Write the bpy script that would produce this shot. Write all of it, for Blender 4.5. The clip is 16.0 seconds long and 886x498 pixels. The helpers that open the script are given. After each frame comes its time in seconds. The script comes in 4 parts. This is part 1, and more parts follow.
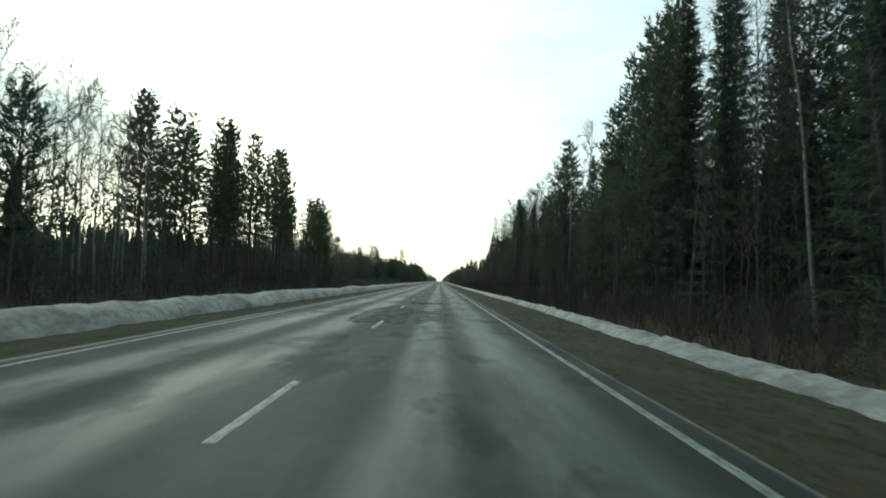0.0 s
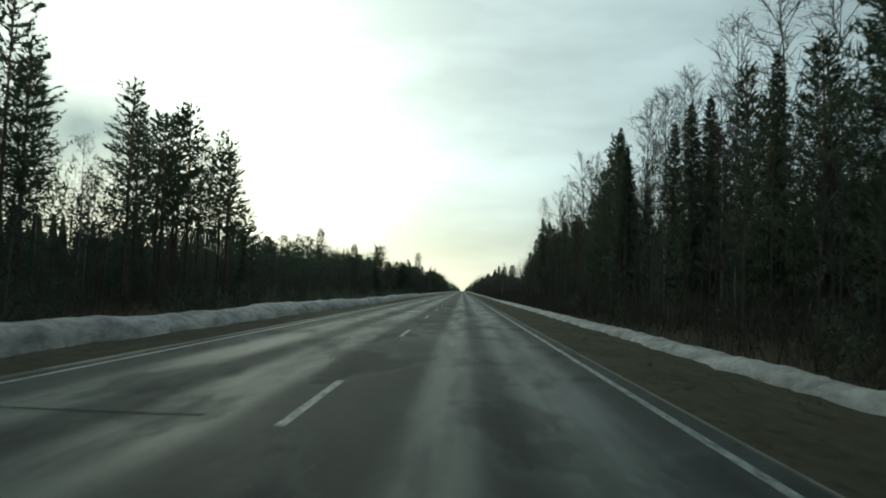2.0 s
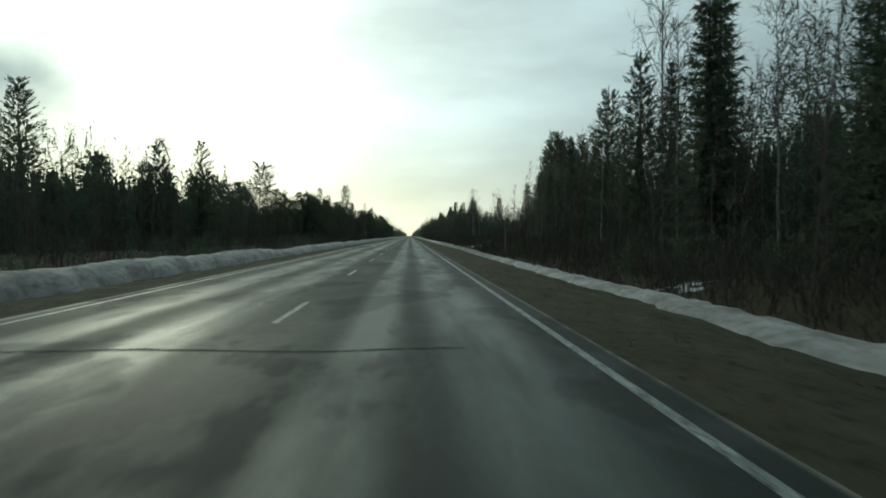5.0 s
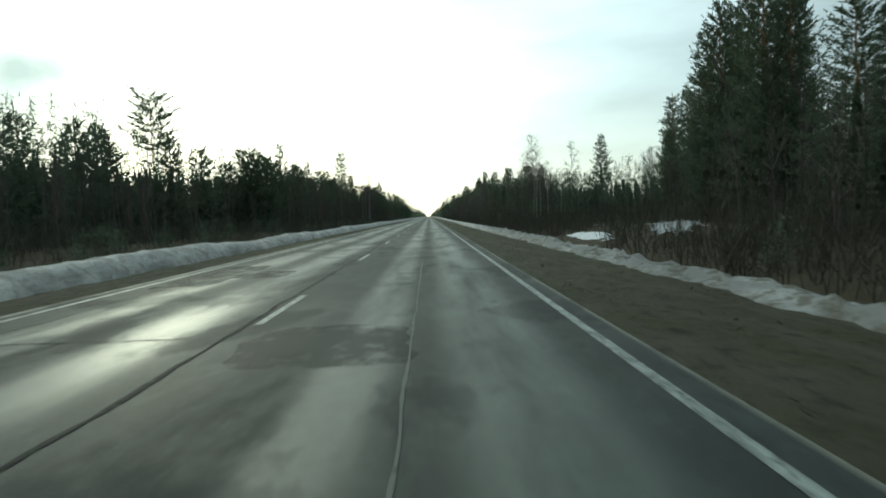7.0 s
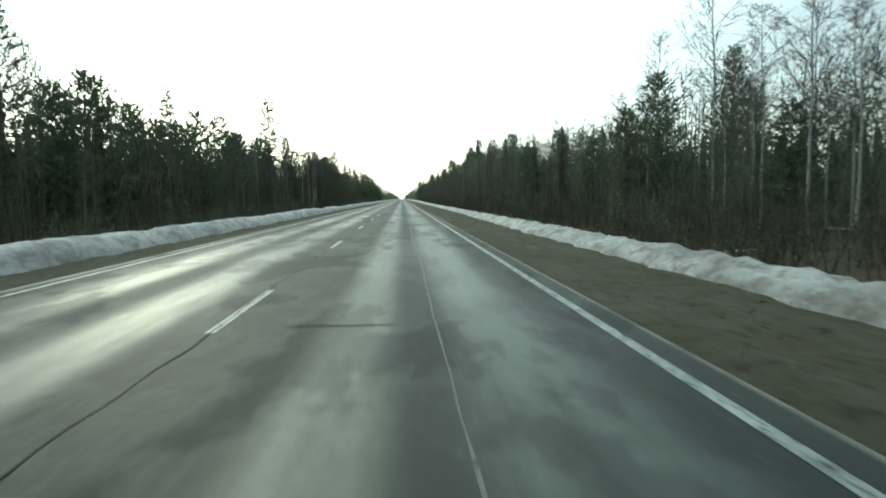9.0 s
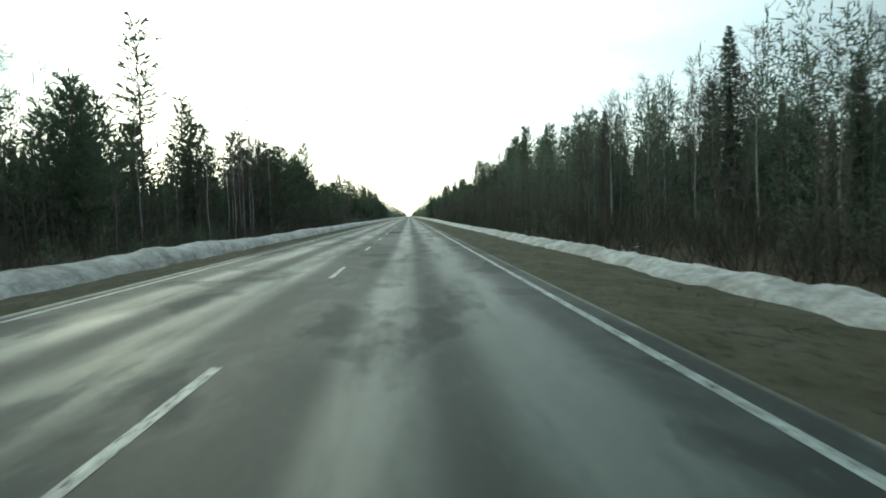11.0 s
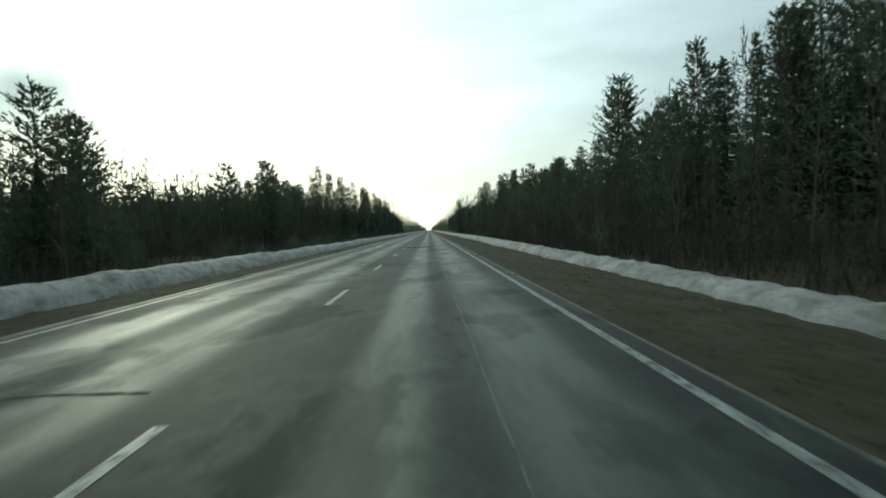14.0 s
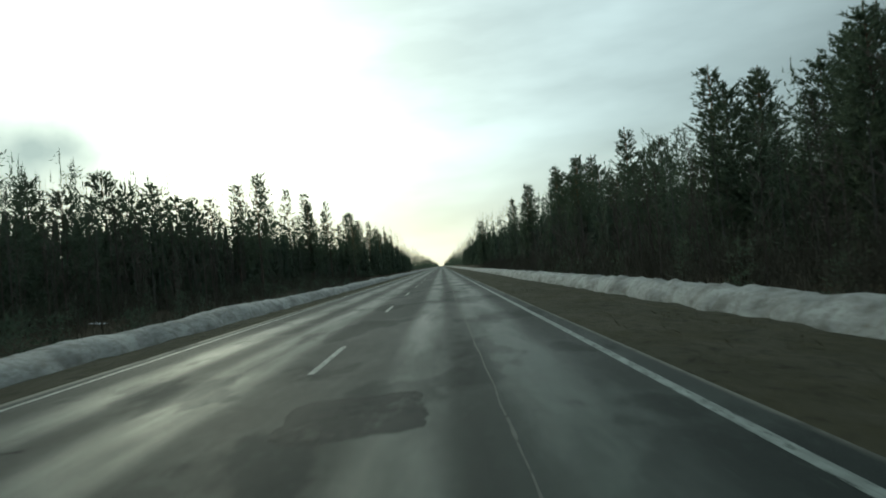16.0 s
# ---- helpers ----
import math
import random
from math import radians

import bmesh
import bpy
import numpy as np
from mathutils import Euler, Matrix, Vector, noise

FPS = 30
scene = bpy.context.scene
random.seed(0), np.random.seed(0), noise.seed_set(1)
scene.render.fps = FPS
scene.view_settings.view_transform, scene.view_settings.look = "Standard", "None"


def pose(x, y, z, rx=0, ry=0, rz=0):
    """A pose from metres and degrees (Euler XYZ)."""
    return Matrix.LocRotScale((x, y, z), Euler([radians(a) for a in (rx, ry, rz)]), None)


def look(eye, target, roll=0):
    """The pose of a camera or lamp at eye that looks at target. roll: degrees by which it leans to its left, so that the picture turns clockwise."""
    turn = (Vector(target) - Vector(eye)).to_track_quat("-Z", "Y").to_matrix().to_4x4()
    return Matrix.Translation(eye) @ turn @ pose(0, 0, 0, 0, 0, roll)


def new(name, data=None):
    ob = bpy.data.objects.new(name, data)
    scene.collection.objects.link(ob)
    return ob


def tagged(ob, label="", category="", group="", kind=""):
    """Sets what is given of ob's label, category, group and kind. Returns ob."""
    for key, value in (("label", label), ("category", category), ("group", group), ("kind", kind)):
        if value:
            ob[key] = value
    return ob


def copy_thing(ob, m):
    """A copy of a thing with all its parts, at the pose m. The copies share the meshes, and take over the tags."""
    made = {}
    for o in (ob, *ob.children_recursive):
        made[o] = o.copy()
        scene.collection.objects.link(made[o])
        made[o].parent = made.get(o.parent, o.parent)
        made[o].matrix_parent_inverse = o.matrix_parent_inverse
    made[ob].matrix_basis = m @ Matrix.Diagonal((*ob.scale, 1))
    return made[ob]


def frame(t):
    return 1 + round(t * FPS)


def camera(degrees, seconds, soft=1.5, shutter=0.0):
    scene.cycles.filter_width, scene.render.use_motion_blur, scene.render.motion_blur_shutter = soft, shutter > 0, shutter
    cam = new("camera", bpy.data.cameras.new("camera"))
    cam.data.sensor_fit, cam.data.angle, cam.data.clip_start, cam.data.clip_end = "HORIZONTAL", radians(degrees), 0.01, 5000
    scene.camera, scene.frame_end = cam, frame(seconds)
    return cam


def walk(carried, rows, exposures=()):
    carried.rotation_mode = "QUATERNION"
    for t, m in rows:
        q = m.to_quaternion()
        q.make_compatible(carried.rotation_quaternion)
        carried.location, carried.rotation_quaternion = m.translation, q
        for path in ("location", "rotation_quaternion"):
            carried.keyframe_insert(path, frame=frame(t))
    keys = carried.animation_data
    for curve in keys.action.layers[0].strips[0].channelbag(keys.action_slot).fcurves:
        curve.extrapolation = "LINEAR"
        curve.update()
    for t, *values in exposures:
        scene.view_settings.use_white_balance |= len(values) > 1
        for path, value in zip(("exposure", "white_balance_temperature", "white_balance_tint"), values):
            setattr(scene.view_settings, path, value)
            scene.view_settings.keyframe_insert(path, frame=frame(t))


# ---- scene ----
cam = camera(66.0, 16.0, soft=1.8, shutter=0.1)
PATH = [  # seconds, x, y, yaw, pitch, roll
    (0.0, -0.12, 0.00, -0.29, 2.69, -1.83),
    (0.5, -0.10, 15.25, 0.63, 2.95, -2.10),
    (1.0, -0.05, 30.50, 1.47, 3.77, -2.23),
    (1.5, -0.14, 45.75, 1.78, 3.42, -1.54),
    (2.0, -0.19, 61.00, 1.64, 3.45, -1.68),
    (2.5, -0.18, 76.25, 0.86, 2.90, -1.06),
    (3.0, -0.15, 91.50, 0.10, 1.79, -0.16),
    (3.5, -0.13, 106.75, -1.28, 0.63, -0.50),
    (4.0, -0.06, 122.00, -1.66, -0.91, -0.99),
    (4.2, -0.03, 128.10, -2.93, -0.83, -0.40),
    (6.3, 0.34, 192.15, -1.42, -2.19, 1.49),
    (6.5, 0.34, 198.25, -0.99, -2.34, 1.59),
    (7.0, 0.34, 213.50, -1.17, -2.81, 2.02),
    (7.5, 0.22, 228.75, -2.22, -3.55, 1.52),
    (8.0, 0.12, 244.00, -2.95, -3.82, 1.13),
    (8.5, 0.10, 259.25, -3.60, -4.44, 0.97),
    (9.0, 0.10, 274.50, -3.42, -4.33, 1.40),
    (9.5, 0.11, 289.75, -2.95, -3.71, 2.28),
    (9.7, 0.10, 295.85, -2.73, -3.22, 1.94),
    (11.8, -0.15, 359.90, -2.83, -2.86, 1.90),
    (12.0, -0.15, 366.00, -2.56, -3.13, 2.11),
    (12.5, -0.10, 381.25, -1.95, -2.07, 1.33),
    (13.0, 0.02, 396.50, -1.04, -1.38, 1.25),
    (13.5, 0.11, 411.75, -1.29, -1.32, 1.63),
    (14.0, 0.08, 427.00, -1.16, -1.65, 2.42),
    (14.5, 0.03, 442.25, -0.88, -1.78, 3.73),
    (15.0, -0.02, 457.50, -0.80, -1.18, 3.60),
    (15.5, 0.02, 472.75, -0.38, -0.01, 4.61),
    (16.0, 0.07, 488.00, -0.11, 1.38, 5.86),
]
EXPOSURES = [(t, e, 6100, -11) for t, e in ((0.0, -0.08), (0.5, -0.12), (1.0, -0.36), (1.5, -0.52), (2.0, -0.78), (2.5, -0.98), (3.0, -1.05), (3.5, -1.1), (4.2, -0.95),
                                          (6.3, -0.35), (7.0, -0.1), (8.0, 0.1), (9.0, 0.65), (9.7, 0.65), (11.8, 0.3), (12.5, 0.35), (13.0, 0.25),
                                          (13.5, -0.25), (14.5, -0.35), (15.0, -0.4), (16.0, -0.6))]
walk(cam, [(t, pose(x, y, 1.25, 90 + pitch, roll, yaw)) for t, x, y, yaw, pitch, roll in PATH], EXPOSURES)

# ---- sky and sun ----
SUN_AZIMUTH, SUN_HEIGHT = radians(-22.5), radians(13.5)   # azimuth clockwise from +y
SUN_WAY = Vector((math.sin(SUN_AZIMUTH) * math.cos(SUN_HEIGHT), math.cos(SUN_AZIMUTH) * math.cos(SUN_HEIGHT), math.sin(SUN_HEIGHT)))


class Nodes:
    """A short way to write node trees."""

    def __init__(self, tree):
        self.tree = tree
        tree.nodes.clear()

    def add(self, kind, inputs=(), **settings):
        node = self.tree.nodes.new(kind)
        for key, value in settings.items():
            setattr(node, key, value)
        for key, value in dict(inputs).items():
            if isinstance(value, bpy.types.NodeSocket):
                self.tree.links.new(value, node.inputs[key])
            else:
                node.inputs[key].default_value = value
        return node

    def math(self, op, a, b=0.0, clamp=False):
        return self.add("ShaderNodeMath", {0: a, 1: b}, operation=op, use_clamp=clamp).outputs[0]

    def mix(self, fac, a, b, blend="MIX"):
        node = self.add("ShaderNodeMix", {0: fac}, data_type="RGBA", blend_type=blend)
        for key, value in ((6, a), (7, b)):
            if isinstance(value, bpy.types.NodeSocket):
                self.tree.links.new(value, node.inputs[key])
            else:
                node.inputs[key].default_value = (*value, 1)
        return node.outputs[2]

    def noise(self, vector, scale, detail=4.0, rough=0.55):
        return self.add("ShaderNodeTexNoise", {"Vector": vector, "Scale": scale, "Detail": detail, "Roughness": rough}).outputs[0]

    def ramp(self, fac, low, high):
        return self.add("ShaderNodeMapRange", {0: fac, 1: low, 2: high, 3: 0.0, 4: 1.0}, clamp=True).outputs[0]

    def stretch(self, vector, scale):
        return self.add("ShaderNodeMapping", {"Vector": vector, "Scale": scale}).outputs[0]


world = bpy.data.worlds.new("winter_sky")
scene.world = world
world.use_nodes = True
w = Nodes(world.node_tree)
way = w.add("ShaderNodeTexCoord").outputs["Generated"]
sky = w.add("ShaderNodeTexSky", sky_type="NISHITA", sun_disc=False, sun_elevation=SUN_HEIGHT, sun_rotation=SUN_AZIMUTH,
            air_density=1.0, dust_density=1.0, ozone_density=1.0).outputs[0]
near_sun = w.math("MAXIMUM", w.add("ShaderNodeVectorMath", {0: way, 1: tuple(SUN_WAY)}, operation="DOT_PRODUCT").outputs["Value"], 0.0)
halo = w.math("ADD", w.math("ADD", w.math("MULTIPLY", w.math("POWER", near_sun, 3.0), 1.10), w.math("MULTIPLY", w.math("POWER", near_sun, 9.0), 0.75)), w.math("MULTIPLY", w.math("POWER", near_sun, 60.0), 1.6))
core = w.math("MULTIPLY", w.math("POWER", near_sun, 700.0), 5.0)
# thin layered cloud: streaks stretched along the horizon
flat = w.add("ShaderNodeVectorMath", {0: way, 1: (1.0, 1.0, 3.6)}, operation="MULTIPLY").outputs[0]
cloud = w.ramp(w.noise(flat, 2.6, 5.0, 0.5), 0.36, 0.68)
aloft = w.math("MAXIMUM", w.add("ShaderNodeSeparateXYZ", {0: way}).outputs[2], 0.0)
veil = w.math("ADD", w.math("ADD", 0.27, w.math("MULTIPLY", w.math("POWER", aloft, 2.0), 0.85)), w.math("ADD", halo, core))
veil = w.math("MULTIPLY", veil, w.math("ADD", 0.74, w.math("MULTIPLY", cloud, 0.42)))
# one denser cloud low in the sky, beyond the sun
CLOUD_WAY = (math.sin(radians(-30)) * math.cos(radians(11.4)), math.cos(radians(-30)) * math.cos(radians(11.4)), math.sin(radians(11.4)))
apart = w.add("ShaderNodeVectorMath", {0: w.add("ShaderNodeVectorMath", {0: way, 1: CLOUD_WAY}, operation="SUBTRACT").outputs[0], 1: (1.0, 1.0, 1.9)}, operation="MULTIPLY").outputs[0]
apart = w.add("ShaderNodeVectorMath", {0: apart}, operation="LENGTH").outputs["Value"]
apart = w.math("ADD", apart, w.math("MULTIPLY", w.math("SUBTRACT", w.noise(way, 14.0, 4.0), 0.5), 0.10))
dense = w.math("MULTIPLY", w.ramp(apart, 0.27, 0.01), 0.96)
warm = w.mix(w.math("POWER", near_sun, 10.0), (0.88, 0.95, 1.01), (1.0, 0.97, 0.88))
warm = w.mix(w.math("MULTIPLY", w.ramp(aloft, 0.17, 0.01), 0.55), warm, (1.0, 0.95, 0.83))
veil_colour = w.mix(1.0, warm, w.add("ShaderNodeCombineColor", {0: veil, 1: veil, 2: veil}).outputs[0], "MULTIPLY")
veil_colour = w.mix(dense, veil_colour, (0.74, 0.82, 0.81))
a = w.add("ShaderNodeBackground", {"Color": sky, "Strength": w.math("MULTIPLY", w.math("SUBTRACT", 1.0, dense), 0.03)})
b = w.add("ShaderNodeBackground", {"Color": veil_colour, "Strength": 1.0})
both = w.add("ShaderNodeAddShader", {0: a.outputs[0], 1: b.outputs[0]})
w.add("ShaderNodeOutputWorld", {"Surface": both.outputs[0]})

sun_data = bpy.data.lights.new("sun", "SUN")
sun_data.energy, sun_data.angle, sun_data.color = 0.62, radians(6.0), (1.0, 0.90, 0.70)
sun = new("sun", sun_data)
sun.matrix_world = look(SUN_WAY * 100, (0, 0, 0))


# ---- materials ----
ROAD_LEFT, ROAD_RIGHT, CENTRE = -6.0, 2.30, -1.785
EDGE_RIGHT, EDGE_LEFT = 1.965, -5.60


def material(name):
    mat = bpy.data.materials.new(name)
    mat.use_nodes = True
    n = Nodes(mat.node_tree)
    return mat, n


def finish(n, colour, rough, normal=None, specular=0.5, translucent=0.0, cover=None):
    bsdf = n.add("ShaderNodeBsdfPrincipled", {"Base Color": colour, "Roughness": rough, "Specular IOR Level": specular})
    if normal is not None:
        n.tree.links.new(normal, bsdf.inputs["Normal"])
    surface = bsdf.outputs[0]
    if translucent:
        back = n.add("ShaderNodeBsdfTranslucent", {"Color": colour})
        surface = n.add("ShaderNodeMixShader", {0: translucent, 1: surface, 2: back.outputs[0]}).outputs[0]
    if cover is not None:                                # worn away where cover is 0
        clear = n.add("ShaderNodeBsdfTransparent").outputs[0]
        surface = n.add("ShaderNodeMixShader", {0: cover, 1: clear, 2: surface}).outputs[0]
    n.add("ShaderNodeOutputMaterial", {"Surface": surface})


def bump(n, height, strength, distance):
    return n.add("ShaderNodeBump", {"Height": height, "Strength": strength, "Distance": distance}).outputs[0]


def band(n, x, centre, width):
    """1 along a strip of the road round x = centre, fading out."""
    d = n.math("DIVIDE", n.math("SUBTRACT", x, centre), width)
    d = n.math("MULTIPLY", d, d)
    return n.math("EXPONENT", n.math("MULTIPLY", n.math("MULTIPLY", d, d), -1.0))


def asphalt_material():
    mat, n = material("worn_asphalt")
    at = n.add("ShaderNodeNewGeometry").outputs["Position"]
    long = n.stretch(at, (1.0, 0.12, 1.0))
    wander = n.math("MULTIPLY", n.math("SUBTRACT", n.noise(n.stretch(at, (0.25, 0.045, 1.0)), 1.0, 2.0), 0.5), 0.28)
    x = n.math("ADD", n.add("ShaderNodeSeparateXYZ", {0: at}).outputs[0], wander)
    tracks = n.math("ADD", n.math("ADD", band(n, x, -0.36, 0.36), band(n, x, 0.98, 0.52)),
                    n.math("ADD", band(n, x, -2.85, 0.50), band(n, x, -4.40, 0.46)))
    tracks = n.math("MULTIPLY", tracks, n.ramp(n.noise(long, 1.6, 5.0), 0.2, 0.55), clamp=True)
    plain_x = n.add("ShaderNodeSeparateXYZ", {0: at}).outputs[0]
    dust = n.math("ADD", n.ramp(plain_x, EDGE_RIGHT + 0.265, EDGE_RIGHT + 0.33), n.ramp(plain_x, EDGE_LEFT - 0.20, EDGE_LEFT - 0.30), clamp=True)
    grain = n.noise(at, 90.0, 3.0, 0.7)
    blot = n.noise(n.stretch(at, (0.8, 0.22, 1.0)), 0.9, 6.0, 0.62)
    dark = n.mix(n.ramp(blot, 0.32, 0.7), (0.0060, 0.0105, 0.0088), (0.0145, 0.0220, 0.0180))
    colour = n.mix(n.math("MULTIPLY", tracks, 0.80), dark, (0.039, 0.056, 0.043))
    colour = n.mix(n.math("MULTIPLY", dust, n.ramp(n.noise(n.stretch(at, (2.0, 0.5, 1.0)), 1.5, 5.0), 0.20, 0.45)), colour, (0.15, 0.15, 0.125))
    # dark tongues of tar and damp with a hard edge, between the wheel tracks
    tongue = n.noise(n.stretch(at, (0.75, 0.30, 1.0)), 0.85, 7.0, 0.58)
    stain = n.ramp(tongue, 0.545, 0.575)
    colour = n.mix(n.math("MULTIPLY", stain, 0.50), colour, (0.010, 0.015, 0.014))
    pale = n.math("MULTIPLY", n.ramp(tongue, 0.545, 0.515), n.ramp(tongue, 0.47, 0.515))
    colour = n.mix(n.math("MULTIPLY", pale, 0.16), colour, (0.075, 0.095, 0.080))
    patchy = n.noise(n.stretch(at, (1.0, 0.35, 1.0)), 3.2, 6.0, 0.7)
    colour = n.mix(n.math("MULTIPLY", n.ramp(patchy, 0.50, 0.70), 0.40), colour, (0.012, 0.018, 0.016))
    colour = n.mix(n.math("MULTIPLY", n.ramp(patchy, 0.46, 0.28), 0.22), colour, (0.061, 0.080, 0.068))
    fleck = n.noise(n.stretch(at, (1.0, 0.45, 1.0)), 11.0, 5.0, 0.75)
    colour = n.mix(n.math("MULTIPLY", n.ramp(fleck, 0.52, 0.68), 0.45), colour, (0.011, 0.015, 0.014))
    colour = n.mix(n.math("MULTIPLY", n.ramp(fleck, 0.44, 0.30), 0.30), colour, (0.072, 0.092, 0.078))
    colour = n.mix(n.math("MULTIPLY", n.ramp(grain, 0.5, 0.75), 0.25), colour, (0.08, 0.08, 0.077))
    damp = n.ramp(n.noise(n.stretch(at, (0.7, 0.12, 1.0)), 0.7, 4.0), 0.45, 0.7)
    rough = n.math("SUBTRACT", n.math("ADD", 0.72, n.math("MULTIPLY", stain, 0.08)), n.math("MULTIPLY", tracks, 0.18))
    rough = n.math("SUBTRACT", rough, n.math("MULTIPLY", damp, 0.11))
    height = n.math("ADD", n.math("ADD", grain, n.math("MULTIPLY", blot, 2.0)), fleck)
    finish(n, colour, rough, bump(n, height, 0.5, 0.008), n.math("ADD", 0.19, n.math("MULTIPLY", tracks, 0.15)))
    return mat


def paint_material():
    mat, n = material("worn_road_paint")
    at = n.add("ShaderNodeNewGeometry").outputs["Position"]
    worn = n.ramp(n.noise(n.stretch(at, (3.0, 0.8, 1.0)), 3.0, 6.0, 0.7), 0.34, 0.66)
    colour = n.mix(worn, (0.07, 0.080, 0.072), (0.25, 0.285, 0.262))
    left = n.ramp(n.noise(n.stretch(at, (5.0, 1.6, 1.0)), 3.6, 7.0, 0.78), 0.29, 0.49)
    finish(n, colour, 0.6, bump(n, n.noise(at, 70.0), 0.3, 0.004), 0.4, cover=left)
    return mat


def tar_material(name, low, high, specular, gap=0.36):
    mat, n = material(name)
    at = n.add("ShaderNodeNewGeometry").outputs["Position"]
    left = n.ramp(n.noise(n.stretch(at, (2.0, 1.2, 1.0)), 3.4, 6.0, 0.75), gap, gap + 0.14)
    finish(n, n.mix(n.noise(at, 6.0, 5.0), low, high), 0.85, bump(n, n.noise(at, 40.0), 0.3, 0.005), specular, cover=left)
    return mat


def verge_material():
    mat, n = material("dead_grass_and_gravel")
    at = n.add("ShaderNodeNewGeometry").outputs["Position"]
    coarse = n.noise(n.stretch(at, (1.0, 0.35, 1.0)), 1.3, 6.0, 0.65)
    fine = n.noise(at, 28.0, 5.0, 0.75)
    tuft = n.noise(n.stretch(at, (1.0, 0.6, 1.0)), 5.0, 6.0, 0.7)
    colour = n.mix(n.ramp(coarse, 0.32, 0.68), (0.016, 0.017, 0.008), (0.052, 0.049, 0.024))
    colour = n.mix(n.math("MULTIPLY", n.ramp(fine, 0.45, 0.8), 0.55), colour, (0.080, 0.074, 0.043))
    # pale gravel near the asphalt, then matted grass with dark moss
    x = n.add("ShaderNodeSeparateXYZ", {0: at}).outputs[0]
    gravel = n.math("ADD", n.ramp(x, ROAD_RIGHT + 1.1, ROAD_RIGHT + 0.1), n.ramp(x, ROAD_LEFT - 0.8, ROAD_LEFT - 0.1), clamp=True)
    gravel = n.math("MULTIPLY", gravel, n.ramp(n.math("ABSOLUTE", n.math("SUBTRACT", x, CENTRE)), 3.5, 4.0))
    colour = n.mix(n.math("MULTIPLY", n.math("MULTIPLY", gravel, n.ramp(coarse, 0.66, 0.40)), 0.65), colour, (0.096, 0.092, 0.066))
    moss = n.ramp(n.noise(n.stretch(at, (1.0, 0.3, 1.0)), 0.75, 6.0, 0.62), 0.46, 0.56)
    colour = n.mix(n.math("MULTIPLY", moss, n.math("SUBTRACT", 0.80, n.math("MULTIPLY", gravel, 0.6))), colour, (0.015, 0.021, 0.009))
    colour = n.mix(n.math("MULTIPLY", n.ramp(tuft, 0.52, 0.66), 0.65), colour, (0.013, 0.012, 0.007))
    colour = n.mix(n.math("MULTIPLY", n.ramp(tuft, 0.45, 0.32), 0.42), colour, (0.085, 0.079, 0.045))
    height = n.math("ADD", n.math("ADD", fine, n.math("MULTIPLY", coarse, 2.0)), n.math("MULTIPLY", tuft, 1.5))
    finish(n, colour, 0.95, bump(n, height, 0.9, 0.05), 0.15)
    return mat


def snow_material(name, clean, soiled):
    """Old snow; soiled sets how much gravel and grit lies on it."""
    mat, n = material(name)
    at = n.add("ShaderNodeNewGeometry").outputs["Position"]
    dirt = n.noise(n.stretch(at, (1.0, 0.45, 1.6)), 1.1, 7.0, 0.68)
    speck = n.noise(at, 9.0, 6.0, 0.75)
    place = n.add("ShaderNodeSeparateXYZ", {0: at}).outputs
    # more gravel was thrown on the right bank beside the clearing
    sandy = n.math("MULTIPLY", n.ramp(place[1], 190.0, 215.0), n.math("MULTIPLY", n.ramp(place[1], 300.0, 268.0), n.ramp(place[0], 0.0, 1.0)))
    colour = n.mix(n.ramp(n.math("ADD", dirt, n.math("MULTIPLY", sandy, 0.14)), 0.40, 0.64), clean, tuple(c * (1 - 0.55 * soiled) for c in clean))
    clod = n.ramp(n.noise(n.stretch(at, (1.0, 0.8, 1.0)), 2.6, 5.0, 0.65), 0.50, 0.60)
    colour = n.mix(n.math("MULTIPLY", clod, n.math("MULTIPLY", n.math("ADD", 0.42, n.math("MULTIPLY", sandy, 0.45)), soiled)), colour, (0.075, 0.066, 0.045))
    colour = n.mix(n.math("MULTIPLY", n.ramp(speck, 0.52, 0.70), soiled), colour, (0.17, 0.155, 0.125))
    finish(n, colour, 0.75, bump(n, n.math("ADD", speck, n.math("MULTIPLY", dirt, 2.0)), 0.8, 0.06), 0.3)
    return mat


def floor_material():
    mat, n = material("forest_floor")
    at = n.add("ShaderNodeNewGeometry").outputs["Position"]
    litter = n.noise(at, 2.2, 7.0, 0.7)
    colour = n.mix(litter, (0.020, 0.018, 0.011), (0.075, 0.060, 0.036))
    patch = n.ramp(n.noise(at, 0.16, 6.0, 0.62), 0.64, 0.68)
    colour = n.mix(patch, colour, (0.66, 0.69, 0.72))
    finish(n, colour, 0.95, bump(n, n.noise(at, 8.0, 5.0), 0.8, 0.08), 0.15)
    return mat


def needle_material(name, low, high):
    mat, n = material(name)
    geo = n.add("ShaderNodeNewGeometry")
    each = n.add("ShaderNodeObjectInfo").outputs["Random"]
    clump = n.noise(n.add("ShaderNodeTexCoord").outputs["Object"], 0.9, 4.0, 0.6)
    shade = n.math("ADD", n.math("MULTIPLY", geo.outputs["Random Per Island"], 0.5), n.math("MULTIPLY", n.ramp(clump, 0.35, 0.68), 0.5))
    colour = n.mix(shade, low, high)
    colour = n.mix(n.math("MULTIPLY", each, 0.4), colour, tuple(0.8 * c for c in low))
    finish(n, colour, 0.7, None, 0.2, 0.50)
    return mat


